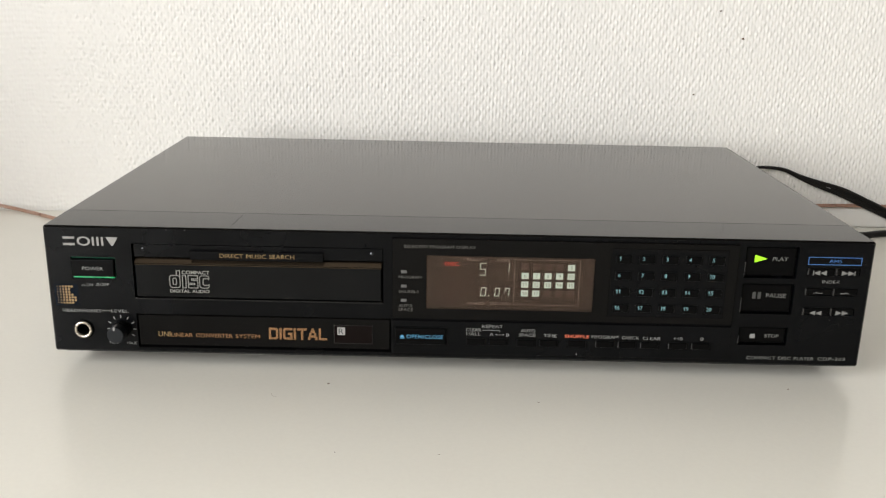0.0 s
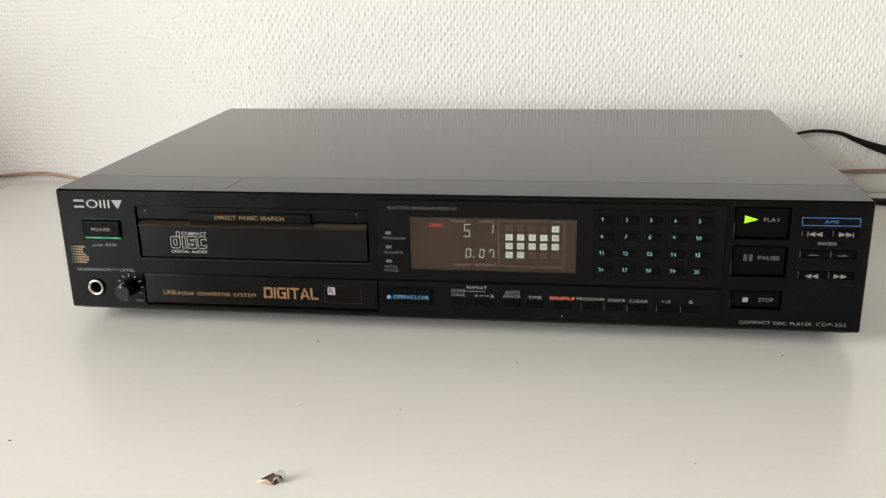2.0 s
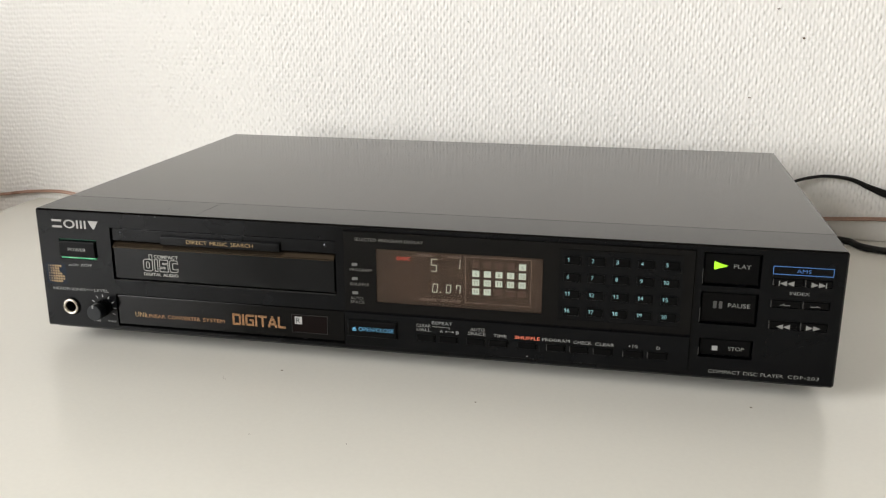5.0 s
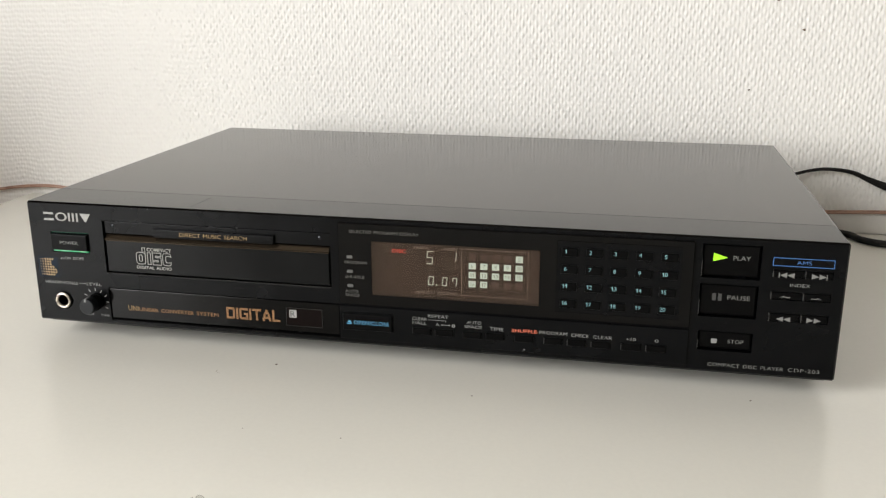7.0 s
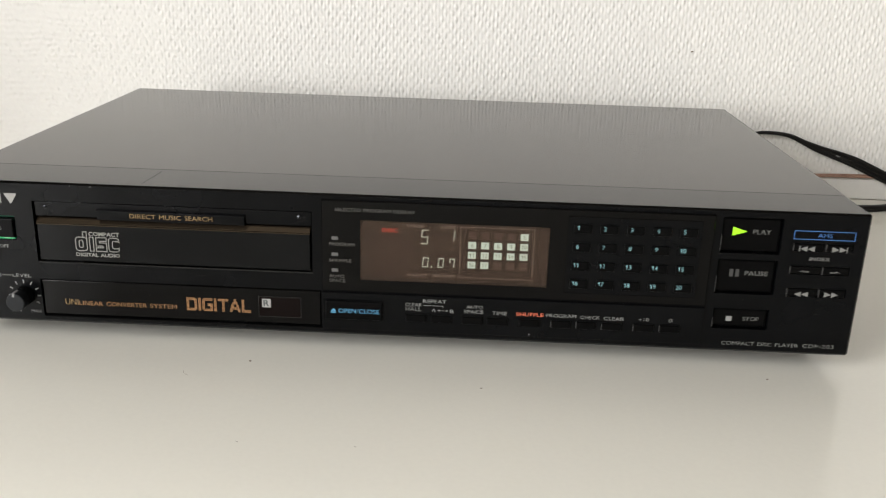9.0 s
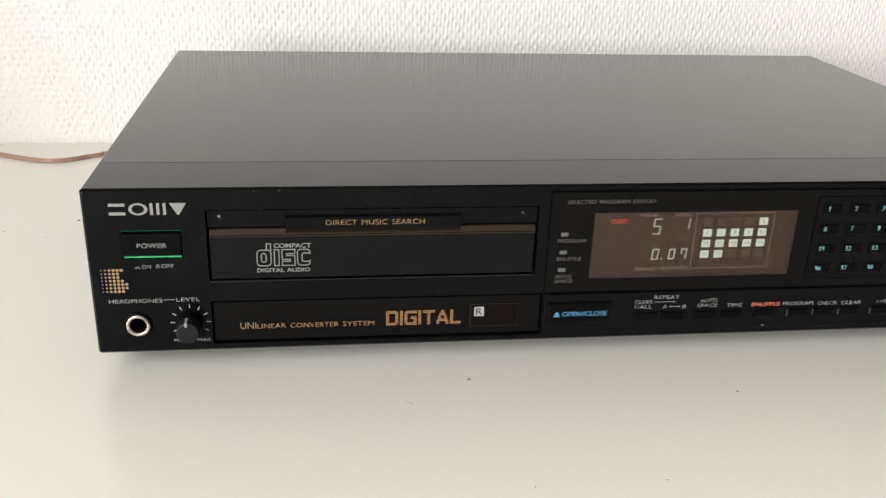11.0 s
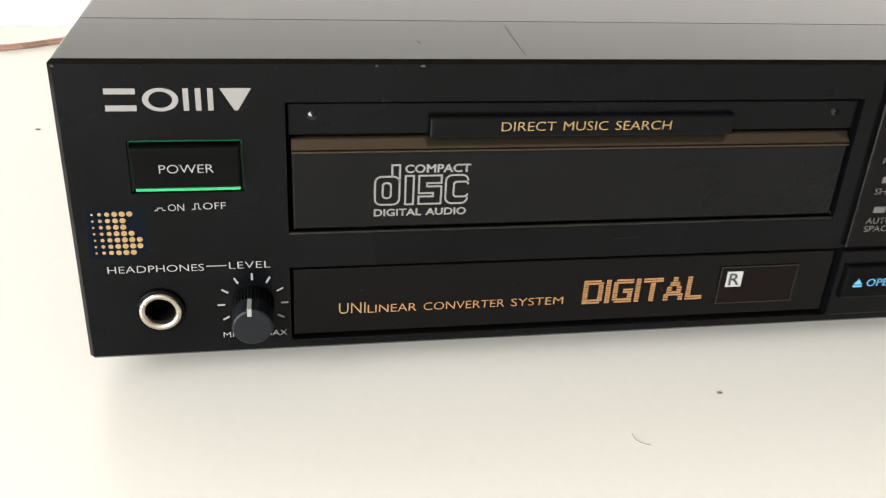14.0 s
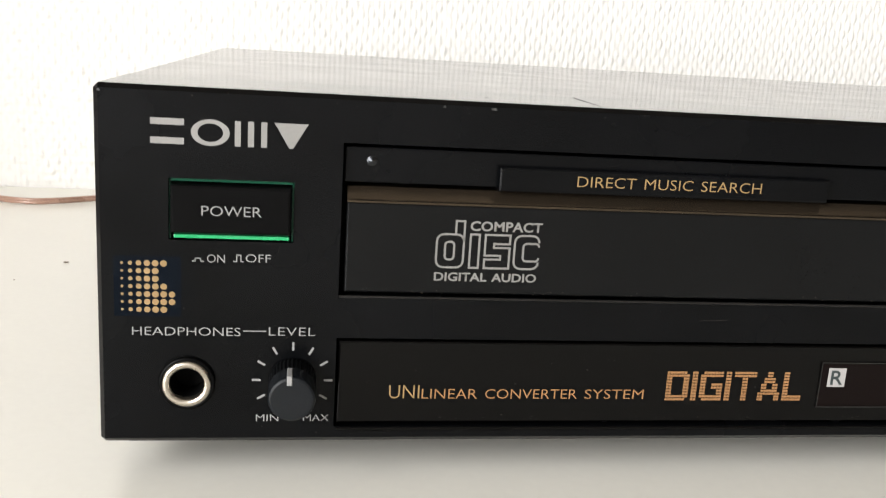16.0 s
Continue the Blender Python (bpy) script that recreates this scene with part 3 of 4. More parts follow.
part("switch_symbol", flat([rect(-0.1904, -0.1898, 0.0469, 0.0469 + s), rect(-0.1899, -0.1899 + s, 0.0469, 0.0484), rect(-0.1899, -0.1889, 0.0482, 0.0484), rect(-0.1891, -0.1889, 0.0469, 0.0484), rect(-0.1891, -0.1885, 0.0469, 0.0469 + s)], 0), INK_WHITE, front)

# foil sticker with a dotted mark
sticker = part("sticker", flat([rect(-0.2124, -0.2001, 0.0358, 0.0477)], 0, 0.00006), FOIL, player, "dark blue foil sticker with gold dots")
dots = []
for r, count in enumerate((6, 5, 5, 6, 7, 7, 6)):
    for k in range(count):
        dots.append(disc(-0.2109 + 0.00152 * k, 0.0463 - 0.00152 * r, (0.00026, 0.00040, 0.00052, 0.00060, 0.00064, 0.00064, 0.00062)[k], 10))
part("dots", flat(dots, -0.00006, 0.00003), INK_GOLD, sticker, "gold printed dots of growing size")

# headphone jack and level knob
words("HEADPHONES", -0.2092, -0.1889, 0.0329, 0.0017, INK_WHITE, front)
part("printed_line", flat([rect(-0.1884, -0.1840, 0.0330, 0.0332)], 0), INK_WHITE, front)
words("LEVEL", -0.1835, -0.1745, 0.0331, 0.0017, INK_WHITE, front)
jack = tagged(new("headphone_jack"), "nickel headphone socket in a black bushing")
jack.parent = player
bm, _ = lathe([(0.0046, 0.002), (0.0054, 0.0005), (0.0054, -0.0006), (0.0051, -0.0009), (0.0046, -0.0009), (0.0046, -0.0002)], *JACK)
smooth(part("bushing", bm, KEY_BLACK, jack))
bm, _ = lathe([(0.0047, 0.0005), (0.0047, -0.0009), (0.0044, -0.0014), (0.0036, -0.0014), (0.0032, -0.0009), (0.0032, 0.0020)], *JACK)
smooth(part("ring", bm, CHROME, jack, "worn nickel ring"))
bm, rings = lathe([(0.0032, 0.0005), (0.0031, 0.0060)], *JACK)
bm.faces.new(rings[-1])
part("socket", bm, DEEP_BLACK, jack)

KNOB = (-0.1787, 0.0230)
ticks = []
for k in range(9):
    a = radians(210 - 30 * k)
    u, w = Vector((math.cos(a), math.sin(a))), Vector((-math.sin(a), math.cos(a))) * 0.00021
    c = Vector(KNOB)
    ticks.append([tuple(c + 0.0062 * u - w), tuple(c + 0.0079 * u - w), tuple(c + 0.0079 * u + w), tuple(c + 0.0062 * u + w)])
part("level_scale", flat(ticks, 0), INK_WHITE, front, "ring of pale printed ticks")
words("MIN", -0.1857, -0.1813, 0.0150, 0.0014, INK_WHITE, front)
words("MAX", -0.1764, -0.1713, 0.0150, 0.0014, INK_WHITE, front)
knob = tagged(new("level_knob"), "ribbed black level knob with a pale pointer")
knob.parent = player
bm = bmesh.new()
n = 72
rows = []
for r, y, rib in ((0.0047, -0.0004, 0), (0.0047, -0.0010, 0.00018), (0.0045, -0.0055, 0.00018), (0.0043, -0.0058, 0)):
    rows.append([bm.verts.new((KNOB[0] + (r - rib * (k % 2)) * math.cos(2 * math.pi * k / n), y, KNOB[1] + (r - rib * (k % 2)) * math.sin(2 * math.pi * k / n))) for k in range(n)])
for a, b in zip(rows, rows[1:]):
    for k in range(n):
        bm.faces.new((a[k], a[(k + 1) % n], b[(k + 1) % n], b[k]))
bm.faces.new(rows[0])
part("grip", bm, GRIP_BLACK, knob, "ribbed black grip")
bm, rings = lathe([(0.0045, -0.0050), (0.0045, -0.0094), (0.0043, -0.0100), (0.0039, -0.0102)], *KNOB)
bm.faces.new(rings[-1])
cap = part("cap", bm, KNOB_BLACK, knob, "dull dark grey knob cap")
part("pointer", box(KNOB[0] - 0.0010, KNOB[0] + 0.0000, -0.0103, -0.0056, KNOB[1] + 0.0028, KNOB[1] + 0.0047, 0.0001, 1), INK_WHITE, cap, "pale pointer line")

# disc tray with its header strip
header = part("tray_header", box(-0.1699, -0.0396, 0.0014, 0.006, 0.0630, 0.0698, 0.0003), SATIN_BLACK, player, "recessed black strip above the disc drawer")
for x in (-0.1647, -0.0453):
    bm, rings = lathe([(0.0010, 0.0015), (0.0010, 0.0013), (0.0001, 0.0009)], x, 0.0672, 20)
    bm.faces.new(rings[-1])
    part("rivet", bm, RIVET, header, "small shiny dimple")
tab = part("search_tab", key_cap(-0.1400, -0.0705, 0.0624, 0.0673, -0.0004, 0.004, 0.0005), SATIN_BLACK, header, "black name tab over the drawer")
words("DIRECT MUSIC SEARCH", -0.1243, -0.0855, 0.0650, 0.0021, INK_GOLD, header, -0.0004)
drawer = part("disc_drawer", key_cap(-0.1692, -0.0403, 0.0413, 0.0594, 0.0003, 0.006, 0.0004), DRAWER_BLACK, player, "closed black disc drawer with a bronze top edge")
bm = bmesh.new()
prof = [(0.0003, 0.0592), (-0.0001, 0.0593), (-0.0002, 0.0597), (0.0006, 0.0598), (0.0006, 0.0599), (0.0, 0.06005), (0.0022, 0.0621), (0.006, 0.0621), (0.006, 0.0592)]
ends = [[bm.verts.new((x, y, z)) for y, z in prof] for x in (-0.1692, -0.0403)]
for k in range(len(prof)):
    bm.faces.new((ends[0][k], ends[0][(k + 1) % len(prof)], ends[1][(k + 1) % len(prof)], ends[1][k]))
bm.faces.new(ends[0])
bm.faces.new(ends[1][::-1])
part("trim", bm, BRONZE, drawer, "bronze bevelled edge")
# Paler than the panel: the lip's reflected light is in its colour, with scuffs.
part("lip", box(-0.1702, -0.0393, -0.0001, 0.0009, 0.0401, 0.0406, 0.0002, 1), EDGE_DARK, front, "dull worn lip under the drawer, paled for its reflection")
tagged(part("dirt", flat(dirt, 0.0003, 0.00004), DUST, drawer), "specks of dirt along the lower edge", kind="stuff")
q = 0.0004
emblem = rounded(-0.1516, -0.1458, 0.0466, 0.0537, 0.0016, q) + rounded(-0.1499, -0.1477, 0.0482, 0.0522, 0.0009, q) + [rect(-0.1479, -0.1458, 0.0564 - q, 0.0564), rect(-0.1479, -0.1479 + q, 0.0537, 0.0564 - q), rect(-0.1458 - q, -0.1458, 0.0522, 0.0564 - q)]
emblem += outline(-0.1449, -0.1427, 0.0466, 0.0538, q)
a, b, c, d, e, g = -0.1417, -0.1367, 0.0468, 0.0536, 0.0018, 0.0026
bent = [(a, d), (b, d), (b, d - e), (a + e, d - e), (a + e, d - g), (b, d - g), (b, c), (a, c), (a, c + e), (b - e, c + e), (b - e, c + g), (a, c + g)]
for (x0, z0), (x1, z1) in zip(bent, bent[1:] + bent[:1]):
    level = abs(x1 - x0) > 1e-7
    u, w = (q / 2, q / 2) if level else (q / 2, -q / 2)
    if abs(z1 - z0) > 2.2 * w or level:
        emblem.append(rect(min(x0, x1) - u, max(x0, x1) + u, min(z0, z1) - w, max(z0, z1) + w))
for band in (rounded(-0.1359, -0.1305, 0.0466, 0.0538, 0.0016, q), rounded(-0.1341, -0.1305, 0.0482, 0.0522, 0.0009, q)):
    emblem += [p for p in band if not (p[0][0] > -0.1311 and abs(p[0][1] + p[1][1] - 0.1004) < 0.0022)]
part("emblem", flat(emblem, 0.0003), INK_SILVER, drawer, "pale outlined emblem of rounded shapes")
words("COMPACT", -0.1449, -0.1303, 0.0553, 0.0020, INK_SILVER, drawer, 0.0003, 0.022)
words("DIGITAL AUDIO", -0.1516, -0.1308, 0.0449, 0.0018, INK_SILVER, drawer, 0.0003, 0.022)

# lower left door
door = part("lower_door", key_cap(-0.1698, -0.0356, 0.0137, 0.0312, 0.0004, 0.006, 0.0004), GLOSS_BLACK, player, "glossy black lower plate with copper lettering")
for text, x0, x1, h in (("UNI", -0.1593, -0.1531, 0.0029), ("LINEAR", -0.1526, -0.1411, 0.0021), ("CONVERTER", -0.1394, -0.1198, 0.0021), ("SYSTEM", -0.1181, -0.1052, 0.0021)):
    words(text, x0, x1, 0.0190 + h / 2, h, INK_ORANGE if text != "UNI" else INK_GOLD, door, 0.0004)
GLYPH = {"D": "fe ff c3 c3 c3 c3 c3 c3 ff fe", "I": "3 3 3 3 3 3 3 3 3 3", "G": "7f ff c0 c0 cf cf c3 c3 ff 7f", "T": "ff ff 18 18 18 18 18 18 18 18", "A": "18 18 3c 3c 66 66 7e ff c3 c3", "L": "60 60 60 60 60 60 60 60 7f 7f"}
WIDE = {"I": 2, "L": 7}
cells, col = [], 0
px, pz = 0.0311 / 49, 0.0067 / 10
for ch in "DIGITAL":
    wide = WIDE.get(ch, 8)
    for r, bits in enumerate(GLYPH[ch].split()):
        for k in range(wide):
            if int(bits, 16) >> (wide - 1 - k) & 1:
                x, z = -0.1004 + (col + k) * px, 0.0253 - (r + 1) * pz
                cells.append(rect(x + 0.06 * px, x + 0.92 * px, z + 0.14 * pz, z + 0.86 * pz))
    col += wide + 1
tagged(part("dirt", flat(LOW_DIRT, 0.0004, 0.00004), DUST, door), "specks of dirt along the lower edge", kind="stuff")
part("lettering", flat(cells, 0.0004), INK_ORANGE, door, "copper dotted word DIGITAL")
sensor = part("sensor_window", key_cap(-0.0653, -0.0452, 0.0174, 0.0274, 0.0001, 0.004, 0.0002), LENS_RED, door, "dark red infrared window")
part("window_rim", flat(outline(-0.0655, -0.0450, 0.0172, 0.0276, 0.0002), 0.0001), EDGE_DARK, sensor)
part("receiver_mark", flat([rect(-0.0637, -0.0596, 0.0220, 0.0263)], 0.0001), INK_BRIGHT, sensor, "small pale square mark")
words("R", -0.0631, -0.0602, 0.02415, 0.0033, INK_BLACK, sensor, 0.00002, 0.012)
part("ledge", box(-0.1699, 0.1443, -0.0004, 0.004, 0.0122, 0.0129, 0.0002, 1), GLOSS_BLACK, player)

# display plate
WINDOW_HOLE = (-0.0171, 0.0705, 0.0380, 0.0673)


def frame_plate(outer, hole, front_y, back_y, edge):
    """A plate with chamfered rim and one rectangular opening."""
    bm = bmesh.new()
    corners = lambda r, d, y: [bm.verts.new(p) for p in ((r[0] + d, y, r[2] + d), (r[1] - d, y, r[2] + d), (r[1] - d, y, r[3] - d), (r[0] + d, y, r[3] - d))]
    loops = [corners(outer, 0, back_y), corners(outer, 0, front_y + edge), corners(outer, edge, front_y), corners(hole, 0, front_y), corners(hole, 0, back_y)]
    for p, q in zip(loops, loops[1:] + loops[:1]):
        for k in range(4):
            bm.faces.new((p[k], p[(k + 1) % 4], q[(k + 1) % 4], q[k]))
    return bm


plate = part("display_plate", frame_plate((-0.0351, 0.1451, 0.0320, 0.0763), WINDOW_HOLE, 0.0002, 0.0040, 0.0003), GLOSS_BLACK, player, "glossy black display plate standing a little proud")
PROUD = 0.0036


def stand_out(ob):
    """Sets a part forward of the panel."""
    ob.location, ob.scale = (0.11 * PROUD, -0.0016, 0.204 * PROUD), (1 - PROUD, 1, 1 - PROUD)


stand_out(plate)
part("display_window", box(WINDOW_HOLE[0] + 0.0001, WINDOW_HOLE[1] - 0.0001, 0.0003, 0.0006, WINDOW_HOLE[2] + 0.0001, WINDOW_HOLE[3] - 0.0001), SMOKED, plate, "brown smoked window pane")
words("SELECTED PROGRAM DISPLAY", -0.0288, 0.0083, 0.0721, 0.0016, INK_DIM, plate, 0.0002)
for z, lines in ((0.0582, (("PROGRAM", -0.0197, 0.0553),)), (0.0503, (("SHUFFLE", -0.0210, 0.0473),)), (0.0424, (("AUTO", -0.0246, 0.0394), ("SPACE", -0.0239, 0.0372)))):
    part("mode_lamp", box(-0.0304, -0.0274, -0.0001, 0.001, z - 0.0008, z + 0.0008, 0.0001, 1), LED_OFF, plate, "small unlit pale mode lamp")
    for text, x1, zt in lines:
        words(text, -0.0316, x1, zt, 0.0016, INK_DIM, plate, 0.0002)
SY = 0.0
DEEP = 0.0155
screen = part("display_panel", box(-0.0325, 0.0860, 0.0, 0.0015, 0.0330, 0.0755), LENS_BROWN, plate, "dark brown display panel with lit segments")
screen.location, screen.scale = (-0.11 * DEEP, 0.0069, -0.204 * DEEP), (1 + DEEP, 1, 1 + DEEP)
words("DISC", -0.0057, 0.0015, 0.0631, 0.0019, SEG_RED, screen, SY, 0.008, label="lit red word DISC")
for text, x0, x1, z in (("TRACK", 0.0053, 0.0137, 0.0656), ("INDEX", 0.0214, 0.0282, 0.0656), ("MINUTE", 0.0065, 0.0155, 0.0415), ("SECOND", 0.0181, 0.0285, 0.0417)):
    words(text, x0, x1, z, 0.0014, INK_WHITE, screen, SY, 0.0)


def seven(digit, x0, x1, z0, z1, w=0.00032):
    """Slanted bars of a seven-segment figure."""
    lit = {"0": "abcdef", "1": "bc", "5": "afgcd", "7": "abcf"}[digit]
    zm, lean = (z0 + z1) / 2, 0.10
    g = 0.0001
    bars = {"a": rect(x0 + g, x1 - g, z1 - w, z1), "g": rect(x0 + g, x1 - g, zm - w / 2, zm + w / 2), "d": rect(x0 + g, x1 - g, z0, z0 + w),
            "f": rect(x0, x0 + w, zm + g, z1 - g), "b": rect(x1 - w, x1, zm + g, z1 - g), "e": rect(x0, x0 + w, z0 + g, zm - g), "c": rect(x1 - w, x1, z0 + g, zm - g)}
    return [[(x + (z - z0) * lean, z) for x, z in bars[k]] for k in lit]


for digit, x0, x1, z0, z1 in (("5", 0.0121, 0.0154, 0.0571, 0.0640), ("1", 0.0248, 0.0277, 0.0592, 0.0642), ("0", 0.0131, 0.0158, 0.0457, 0.0505), ("0", 0.0204, 0.0229, 0.0458, 0.0504), ("7", 0.0256, 0.0280, 0.0459, 0.0504)):
    part("digit", flat(seven(digit, x0, x1, z0, z1), SY), SEG_LIT, screen, "lit pale figure %s" % digit)
part("decimal_point", flat([disc(0.0176, 0.0460, 0.00035, 8)], SY), SEG_LIT, screen)
part("chart_frame", flat(outline(0.0306, 0.0648, 0.0412, 0.0662, 0.00022), SY), INK_GREY, screen, "thin grey frame of the track chart")
for k in range(20):
    x, z = 0.0362 + 0.00600 * (k % 5), 0.0622 - 0.00483 * (k // 5)
    lit = 4 <= k <= 16
    cell = part("track_cell", flat([rect(x - 0.0018, x + 0.0018, z - 0.00165, z + 0.00165)], SY), SEG_LIT if lit else SEG_OFF, screen)
    if lit:
        figures(str(k + 1), x, z, 0.0018, INK_DIM, screen, SY - 0.00006)

# key pad of twenty figures
PAD = (0.0790, 0.1395, 0.0360, 0.0729)
pad = part("key_pad", flat([rect(*PAD)], 0.0002, 0.0003), SATIN_BLACK, player, "black key pad with twenty numbered keys")
stand_out(pad)
part("pad_rim", flat(outline(PAD[0] - 0.0003, PAD[1] + 0.0003, PAD[2] - 0.0003, PAD[3] + 0.0003, 0.0003), 0.0002, 0.0005), GLOSS_BLACK, pad)
for k in range(20):
    x, z = 0.0834 + 0.01206 * (k % 5), 0.0681 - 0.0090 * (k // 5)
    key = part("number_key", key_cap(x - 0.0022, x + 0.0060, z - 0.0026, z + 0.0018, -0.0008, 0.0001, 0.0004), KEY_BLACK, pad)
    figures(str(k + 1), x, z, 0.0020, INK_CYAN, key, -0.0008)

# strip of small keys
strip = part("key_strip", key_cap(-0.0351, 0.1451, 0.0122, 0.0310, 0.0004, 0.006, 0.0004), SATIN_BLACK, player, "black strip with small function keys")
stand_out(strip)
eject = part("open_close_button", key_cap(-0.0334, -0.0061, 0.0178, 0.0272, -0.0009, 0.003, 0.0006), KEY_BLACK, player, "black open and close button with blue lettering")
stand_out(eject)
words("OPEN/CLOSE", -0.0272, -0.0078, 0.0224, 0.0021, INK_SKY, eject, -0.0009)
part("eject_symbol", flat([[(-0.0308, 0.0220), (-0.0284, 0.0220), (-0.0296, 0.0235)], rect(-0.0308, -0.0284, 0.0212, 0.0217)], -0.0009), INK_SKY, eject)
for x0, x1 in ((0.0045, 0.0149), (0.0165, 0.0269), (0.0313, 0.0416), (0.0434, 0.0536), (0.0584, 0.0687), (0.0735, 0.0834), (0.0854, 0.0954), (0.0974, 0.1075), (0.1123, 0.1226), (0.1246, 0.1348)):
    part("recess", box(x0, x1, 0.0003, 0.0012, 0.0176, 0.0219), DEEP_BLACK, strip)
    key = part("function_key", key_cap(x0 + 0.0003, x1 - 0.0003, 0.0179, 0.0216, -0.0006, 0.0010, 0.0005), KEY_BLACK, strip)
    # Thin grey sliver paints the glint on the key's left side.
    if x0 > 0.07:
        part("edge", box(x0 + 0.00018, x0 + 0.00045, -0.0005, 0.0008, 0.0182, 0.0213), GLINT, key, "painted glint along the left edge of the key")
for text, x0, x1, z in (("CLEAR", 0.0045, 0.0124, 0.0265), ("1/ALL", 0.0047, 0.0122, 0.0242), ("REPEAT", 0.0129, 0.0239, 0.0285), ("A", 0.0171, 0.0190, 0.0240), ("B", 0.0258, 0.0275, 0.0239), ("AUTO", 0.0336, 0.0412, 0.0265),
                        ("SPACE", 0.0324, 0.0416, 0.0241), ("TIME", 0.0458, 0.0528, 0.0239), ("PROGRAM", 0.0714, 0.0855, 0.0239), ("CHECK", 0.0876, 0.0967, 0.0237), ("CLEAR", 0.0986, 0.1081, 0.0236), ("+10", 0.1150, 0.1197, 0.0238), ("0", 0.1291, 0.1309, 0.0239)):
    words(text, x0, x1, z, 0.0017, INK_WHITE, strip, 0.0004)
words("SHUFFLE", 0.0571, 0.0701, 0.0239, 0.0018, INK_RED, strip, 0.0004, 0.008)
part("printed_bracket", flat([rect(0.0131, 0.0224, 0.0262, 0.0264), rect(0.0222, 0.0224, 0.0253, 0.0262), rect(0.0206, 0.0242, 0.0239, 0.02405), [(0.0199, 0.02398), (0.0208, 0.0235), (0.0208, 0.02445)], [(0.0249, 0.02398), (0.0240, 0.0235), (0.0240, 0.02445)]], 0.0004), INK_WHITE, strip)
part("dust_speck", flat([disc(0.0638, 0.0137, 0.0004, 7)], 0.0004), INK_BRIGHT, strip, "white dust speck")


def deck_button(name, hole, label):
    x0, x1, z0, z1 = hole
    button = part(name, key_cap(x0 + 0.0005, x1 - 0.0005, z0 + 0.0006, z1 - 0.0007, 0.0016, 0.006, 0.0006), KEY_BLACK, player, label)
    # Grey sliver in place of the glint on the lower left side.
    part("edge", box(x0 + 0.00005, x0 + 0.0003, -0.0002, 0.003, z0 + 0.0008, z0 + 0.5 * (z1 - z0)), GLINT, button, "painted glint along the left edge of the button")
    return button


play = deck_button("play_button", PLAY, "black play button with a lit green arrow")
part("arrow", flat([[(0.1539, 0.0668), (0.1606, 0.0689), (0.1539, 0.0710)]], 0.0016), PLAY_LIT, play, "lit yellow-green arrow")
words("PLAY", 0.1632, 0.1712, 0.0689, 0.0021, INK_GREY, play, 0.0016)
pause = deck_button("pause_button", PAUSE, "black pause button with dim grey bars")
part("pause_symbol", flat([rect(0.1549, 0.1566, 0.0469, 0.0505), rect(0.1577, 0.1593, 0.0469, 0.0505)], 0.0016), INK_FAINT, pause)
words("PAUSE", 0.1620, 0.1725, 0.0488, 0.0022, INK_GREY, pause, 0.0016)
stop = deck_button("stop_button", STOP, "black stop button with a pale square")
part("stop_symbol", flat([rect(0.1561, 0.1588, 0.0246, 0.0270)], 0.0016), INK_WHITE, stop)
words("STOP", 0.1640, 0.1714, 0.0260, 0.0019, INK_GREY, stop, 0.0016)
words("COMPACT DISC PLAYER", 0.1552, 0.1911, 0.0140, 0.0018, INK_GREY, front, 0.0)
words("CDP-203", 0.1932, 0.2077, 0.0141, 0.0018, INK_GREY, front, 0.0, label="small grey printed model lettering")

# music search keys
part("search_frame", flat(outline(0.1812, 0.2089, 0.0667, 0.0709, 0.0003), 0), INK_BLUE, front, "blue printed frame")
words("AMS", 0.1920, 0.1986, 0.0688, 0.0018, INK_BLUE, front)
words("INDEX", 0.1899, 0.1990, 0.0575, 0.0016, INK_WHITE, front)


def tri(x0, x1, zc, h):
    return [(x0, zc - h), (x0, zc + h), (x1, zc)]


SYMBOL = [
    [[rect(0.1843, 0.1847, 0.0610, 0.0637), tri(0.1880, 0.1848, 0.06235, 0.00135), tri(0.1914, 0.1881, 0.06235, 0.00135)], [tri(0.1992, 0.2025, 0.0624, 0.00135), tri(0.2026, 0.2058, 0.0624, 0.00135), rect(0.2058, 0.2062, 0.0610, 0.0637)]],
    [[rect(0.1862, 0.1906, 0.0511, 0.0515), [(0.1856, 0.0511), (0.1878, 0.0511), (0.1878, 0.0521)]], [rect(0.1999, 0.2042, 0.0511, 0.0515), [(0.2048, 0.0511), (0.2026, 0.0511), (0.2026, 0.0521)]]],
    [[tri(0.1883, 0.1852, 0.0402, 0.0013), tri(0.1916, 0.1884, 0.0402, 0.0013)], [tri(0.1990, 0.2022, 0.0404, 0.0013), tri(0.2023, 0.2055, 0.0404, 0.0013)]],
]
for hole, pair in zip(SEARCH, SYMBOL):
    x0, x1, z0, z1 = hole
    for (a, b), polys in zip(((x0 + 0.0003, 0.1958), (0.1964, x1 - 0.0003)), pair):
        key = part("search_key", key_cap(a, b, z0 + 0.0003, z1 - 0.0003, -0.0003, 0.006, 0.0004), KEY_BLACK, player, "small black search key with pale arrows")
        part("arrows", flat(polys, -0.0003), INK_GREY, key)
        # Left side glint, drawn as a pale sliver.
        part("edge", box(a - 0.00012, a + 0.0002, -0.0008, 0.002, z0 + 0.0003, z1 - 0.0003), GLINT, key, "painted glint along the left edge of the key")

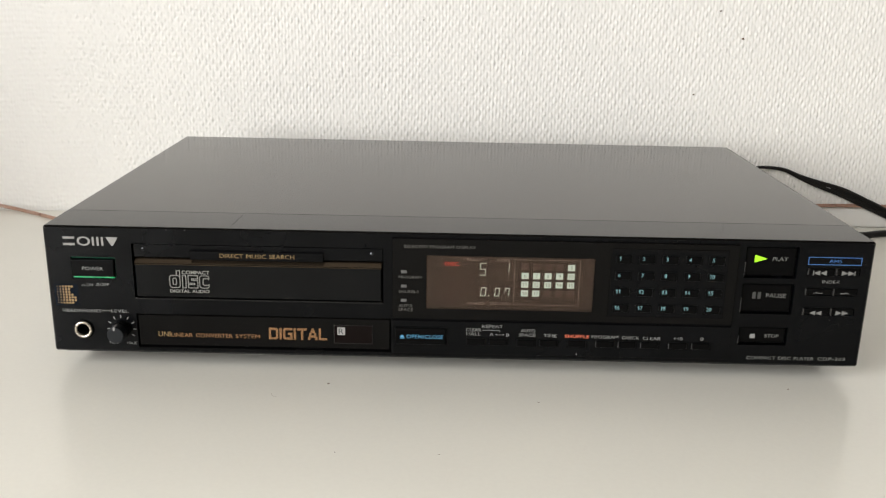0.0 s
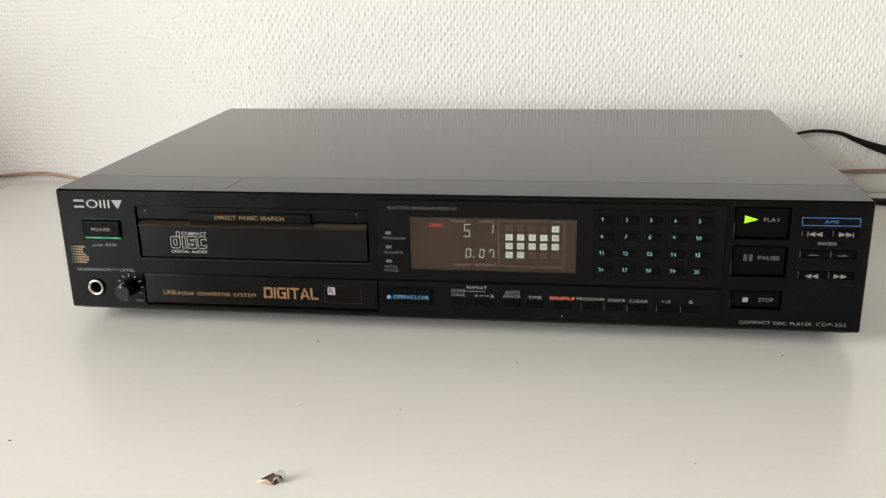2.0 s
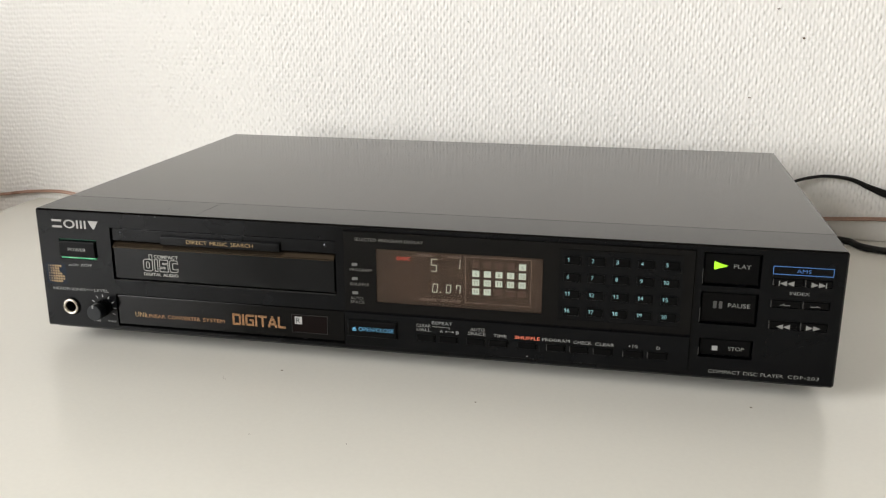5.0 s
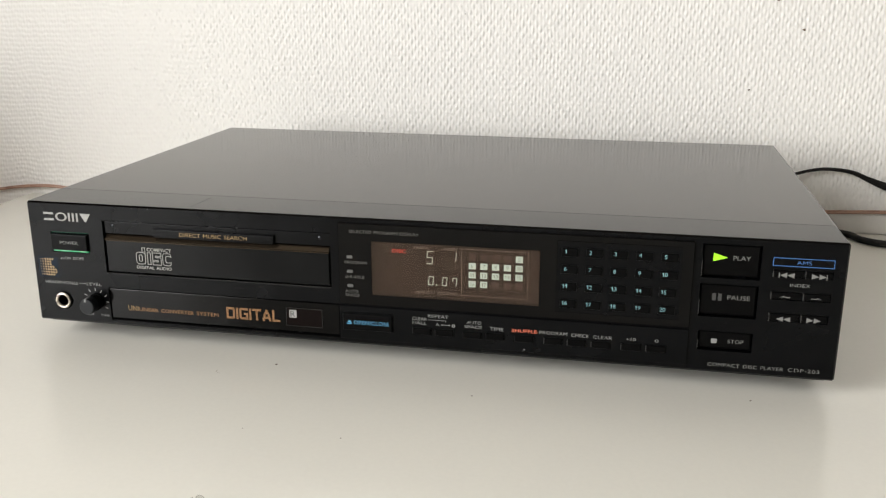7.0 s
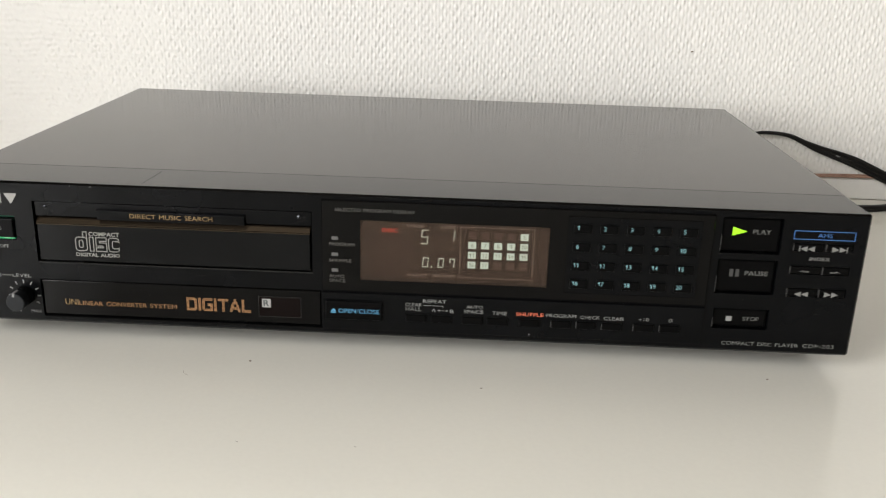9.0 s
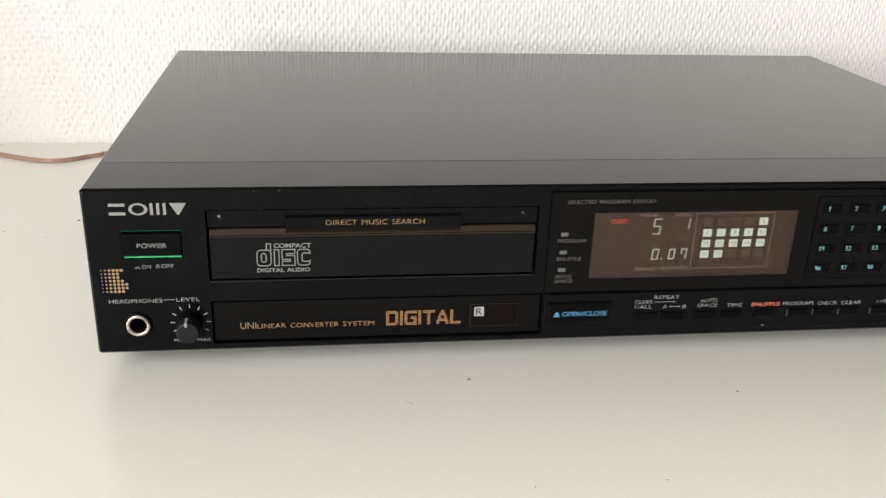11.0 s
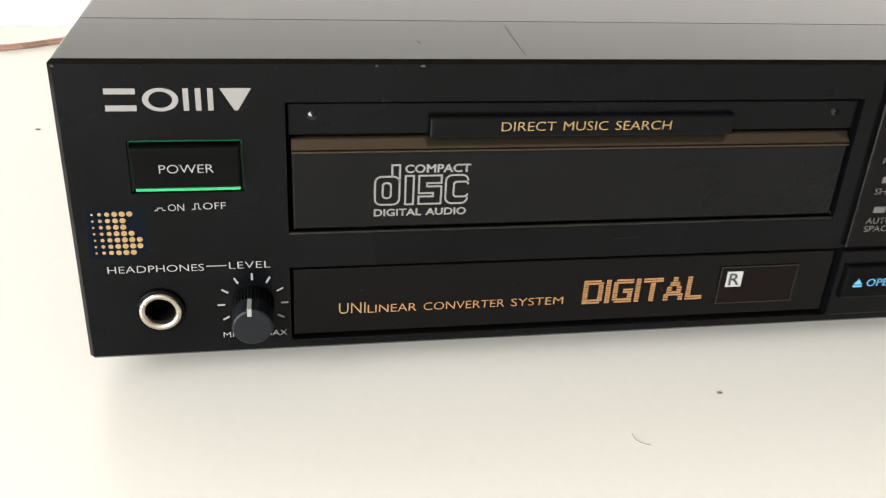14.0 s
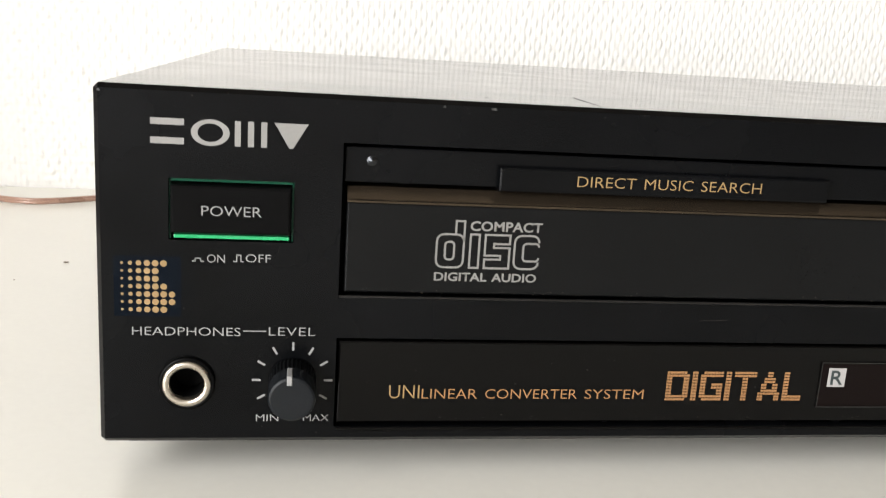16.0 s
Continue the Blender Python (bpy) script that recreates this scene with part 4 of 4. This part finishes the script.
# ---- cables and small things ----
speaker = tagged(new("speaker_cable"), "thin pinkish copper speaker cable lying along the wall", "cable")
LINE = [(-0.62, 0.330, -0.06), (-0.53, 0.330, -0.008), (-0.48, 0.330, 0.0032), (-0.45, 0.330, 0.0068), (-0.425, 0.330, 0.0074), (-0.402, 0.330, 0.0042), (-0.385, 0.3275, 0.0018), (-0.365, 0.316, 0.0016), (-0.344, 0.302, 0.0016),
        (-0.323, 0.2905, 0.0016), (-0.306, 0.2855, 0.0016), (-0.292, 0.2900, 0.0016), (-0.278, 0.2990, 0.0016), (-0.264, 0.3045, 0.0016), (-0.15, 0.322, 0.003), (0.05, 0.3285, 0.008), (0.20, 0.3295, 0.014), (0.271, 0.3295, 0.0172), (0.328, 0.3295, 0.0195), (0.394, 0.3295, 0.0195), (0.5, 0.3295, 0.018), (0.7, 0.329, 0.003)]
for off in (-0.0009, 0.0009):
    smooth(part("strand", tube([(x, y + off * 0.6, z + off * 0.6) for x, y, z in LINE], 0.0009), COPPER, speaker))
mains = tagged(new("power_cord"), "black twin power cord arching from behind the player", "cable")
ARC = [(0.10, 0.279, 0.026, 0), (0.17, 0.297, 0.032, 0), (0.215, 0.3175, 0.0405, 0), (0.243, 0.3275, 0.0480, 0.0001), (0.256, 0.3288, 0.0512, 0.0002), (0.268, 0.329, 0.0523, 0.0003), (0.284, 0.329, 0.0505, 0.0005), (0.297, 0.329, 0.0452, 0.0009), (0.310, 0.329, 0.0402, 0.0017),
       (0.337, 0.329, 0.0315, 0.0028), (0.362, 0.3285, 0.0206, 0.0030), (0.390, 0.328, 0.0092, 0.0024), (0.42, 0.327, 0.0052, 0.0016), (0.50, 0.32, 0.0038, 0.001), (0.7, 0.31, 0.0036, 0.001)]
LOOP = [(0.16, 0.280, 0.02), (0.22, 0.318, 0.0045), (0.258, 0.3255, 0.0028), (0.2834, 0.317, 0.0028), (0.2912, 0.3020, 0.0028), (0.3061, 0.2925, 0.0028), (0.325, 0.2925, 0.0028), (0.347, 0.2955, 0.0028), (0.367, 0.3020, 0.0028), (0.42, 0.312, 0.0028), (0.7, 0.318, 0.0028)]
taper = lambda x: 0.0012 + 0.0006 * min(1, max(0, (x - 0.28) / 0.06))
for k in (-1, 0, 1):
    smooth(part("conductor", tube([(x, y - 0.0004 * k, z + k * w) for x, y, z, w in ARC], taper), CORD_BLACK, mains))
bm = box(-0.0018, 0.0018, -0.0002, 0.0002, -0.0003, 0.0003)
bm.transform(Matrix.Translation((0.3240, 0.3271, 0.0358)) @ Matrix.Rotation(radians(19), 4, "Y"))
part("mark", bm, INK_BRIGHT, mains, "small pale printed mark")
smooth(part("conductor", tube(LOOP, 0.0027), CORD_BLACK, mains))

clip = tagged(new("clip"), "tiny bent copper clip with a clear cap on the table", "clip")
clip.location = (-0.0478, -0.1522, 0)
bm = bmesh.new()
foot = [(-0.0062, -0.0004, 0.0), (0.0014, -0.0022, 0.0), (0.0030, 0.0004, 0.0), (-0.0040, 0.0014, 0.0)]
ridge = [(-0.0060, 0.0, 0.0008), (-0.0010, -0.0012, 0.0021), (0.0014, 0.0004, 0.0043), (0.0008, 0.0009, 0.0044)]
a = [bm.verts.new(p) for p in foot]
b = [bm.verts.new(p) for p in ridge]
for k in range(4):
    bm.faces.new((a[k], a[(k + 1) % 4], b[(k + 1) % 4], b[k]))
bm.faces.new(a[::-1])
bm.faces.new(b)
bmesh.ops.bevel(bm, geom=bm.edges[:], offset=0.0002, segments=2, affect="EDGES")
part("jaw", bm, BENT_METAL, clip, "bent dull copper tip")
bm = bmesh.new()
for k in range(7):
    u = radians(200 - 34 * k)
    for w in (-0.0012, 0.0010):
        for r in (0.0013, 0.0016):
            bm.verts.new((0.0026 + r * math.cos(u), w, 0.0016 + r * math.sin(u)))
bm.verts.ensure_lookup_table()
q = list(bm.verts)
for k in range(6):
    i, j = 4 * k, 4 * k + 4
    for c, d in ((0, 1), (1, 3), (3, 2), (2, 0)):
        bm.faces.new((q[i + c], q[i + d], q[j + d], q[j + c]))
smooth(part("curl", bm, CHROME, clip, "shiny curled end"))
bm = bmesh.new()
bmesh.ops.create_uvsphere(bm, u_segments=24, v_segments=14, radius=0.0025, matrix=Matrix.Translation((0.0034, 0.0012, 0.0025)) @ Matrix.Diagonal((0.8, 0.9, 1.0, 1)))
smooth(part("cap", bm, CLEAR, clip, "clear plastic cap"))

for k, (x, y, r) in enumerate(((0.176, -0.009, 0.0008), (0.042, -0.031, 0.0006), (-0.008, -0.086, 0.0005), (-0.067, -0.0138, 0.0008), (-0.264, 0.176, 0.0013), (-0.275, 0.151, 0.0005), (-0.269, 0.270, 0.0006), (-0.055, -0.086, 0.0004), (-0.1735, -0.132, 0.0010), (0.12, -0.12, 0.0005), (-0.30, 0.16, 0.0006))):
    bm = bmesh.new()
    r *= 0.58
    bmesh.ops.create_icosphere(bm, subdivisions=1, radius=r)
    for v in bm.verts:
        v.co *= 0.7 + 0.6 * rng.random()
        v.co.x *= 1.5
        v.co.z = max(v.co.z * 0.5, -0.3 * r)
    ob = part("crumb", bm, CRUMB)
    ob.location = (x, y, 0.3 * r)
    tagged(ob, "tiny brown crumb lying on the white table", "crumb", group="crumbs on the table")
hair = tube([(-0.0945, -0.0270, 0.0003), (-0.0942, -0.0290, 0.0003), (-0.0930, -0.0305, 0.0003), (-0.0915, -0.0312, 0.0003)], 0.00007, 6, 6)
tagged(part("fibre", hair, LINT), "thin curled brown fibre on the table", "fibre")
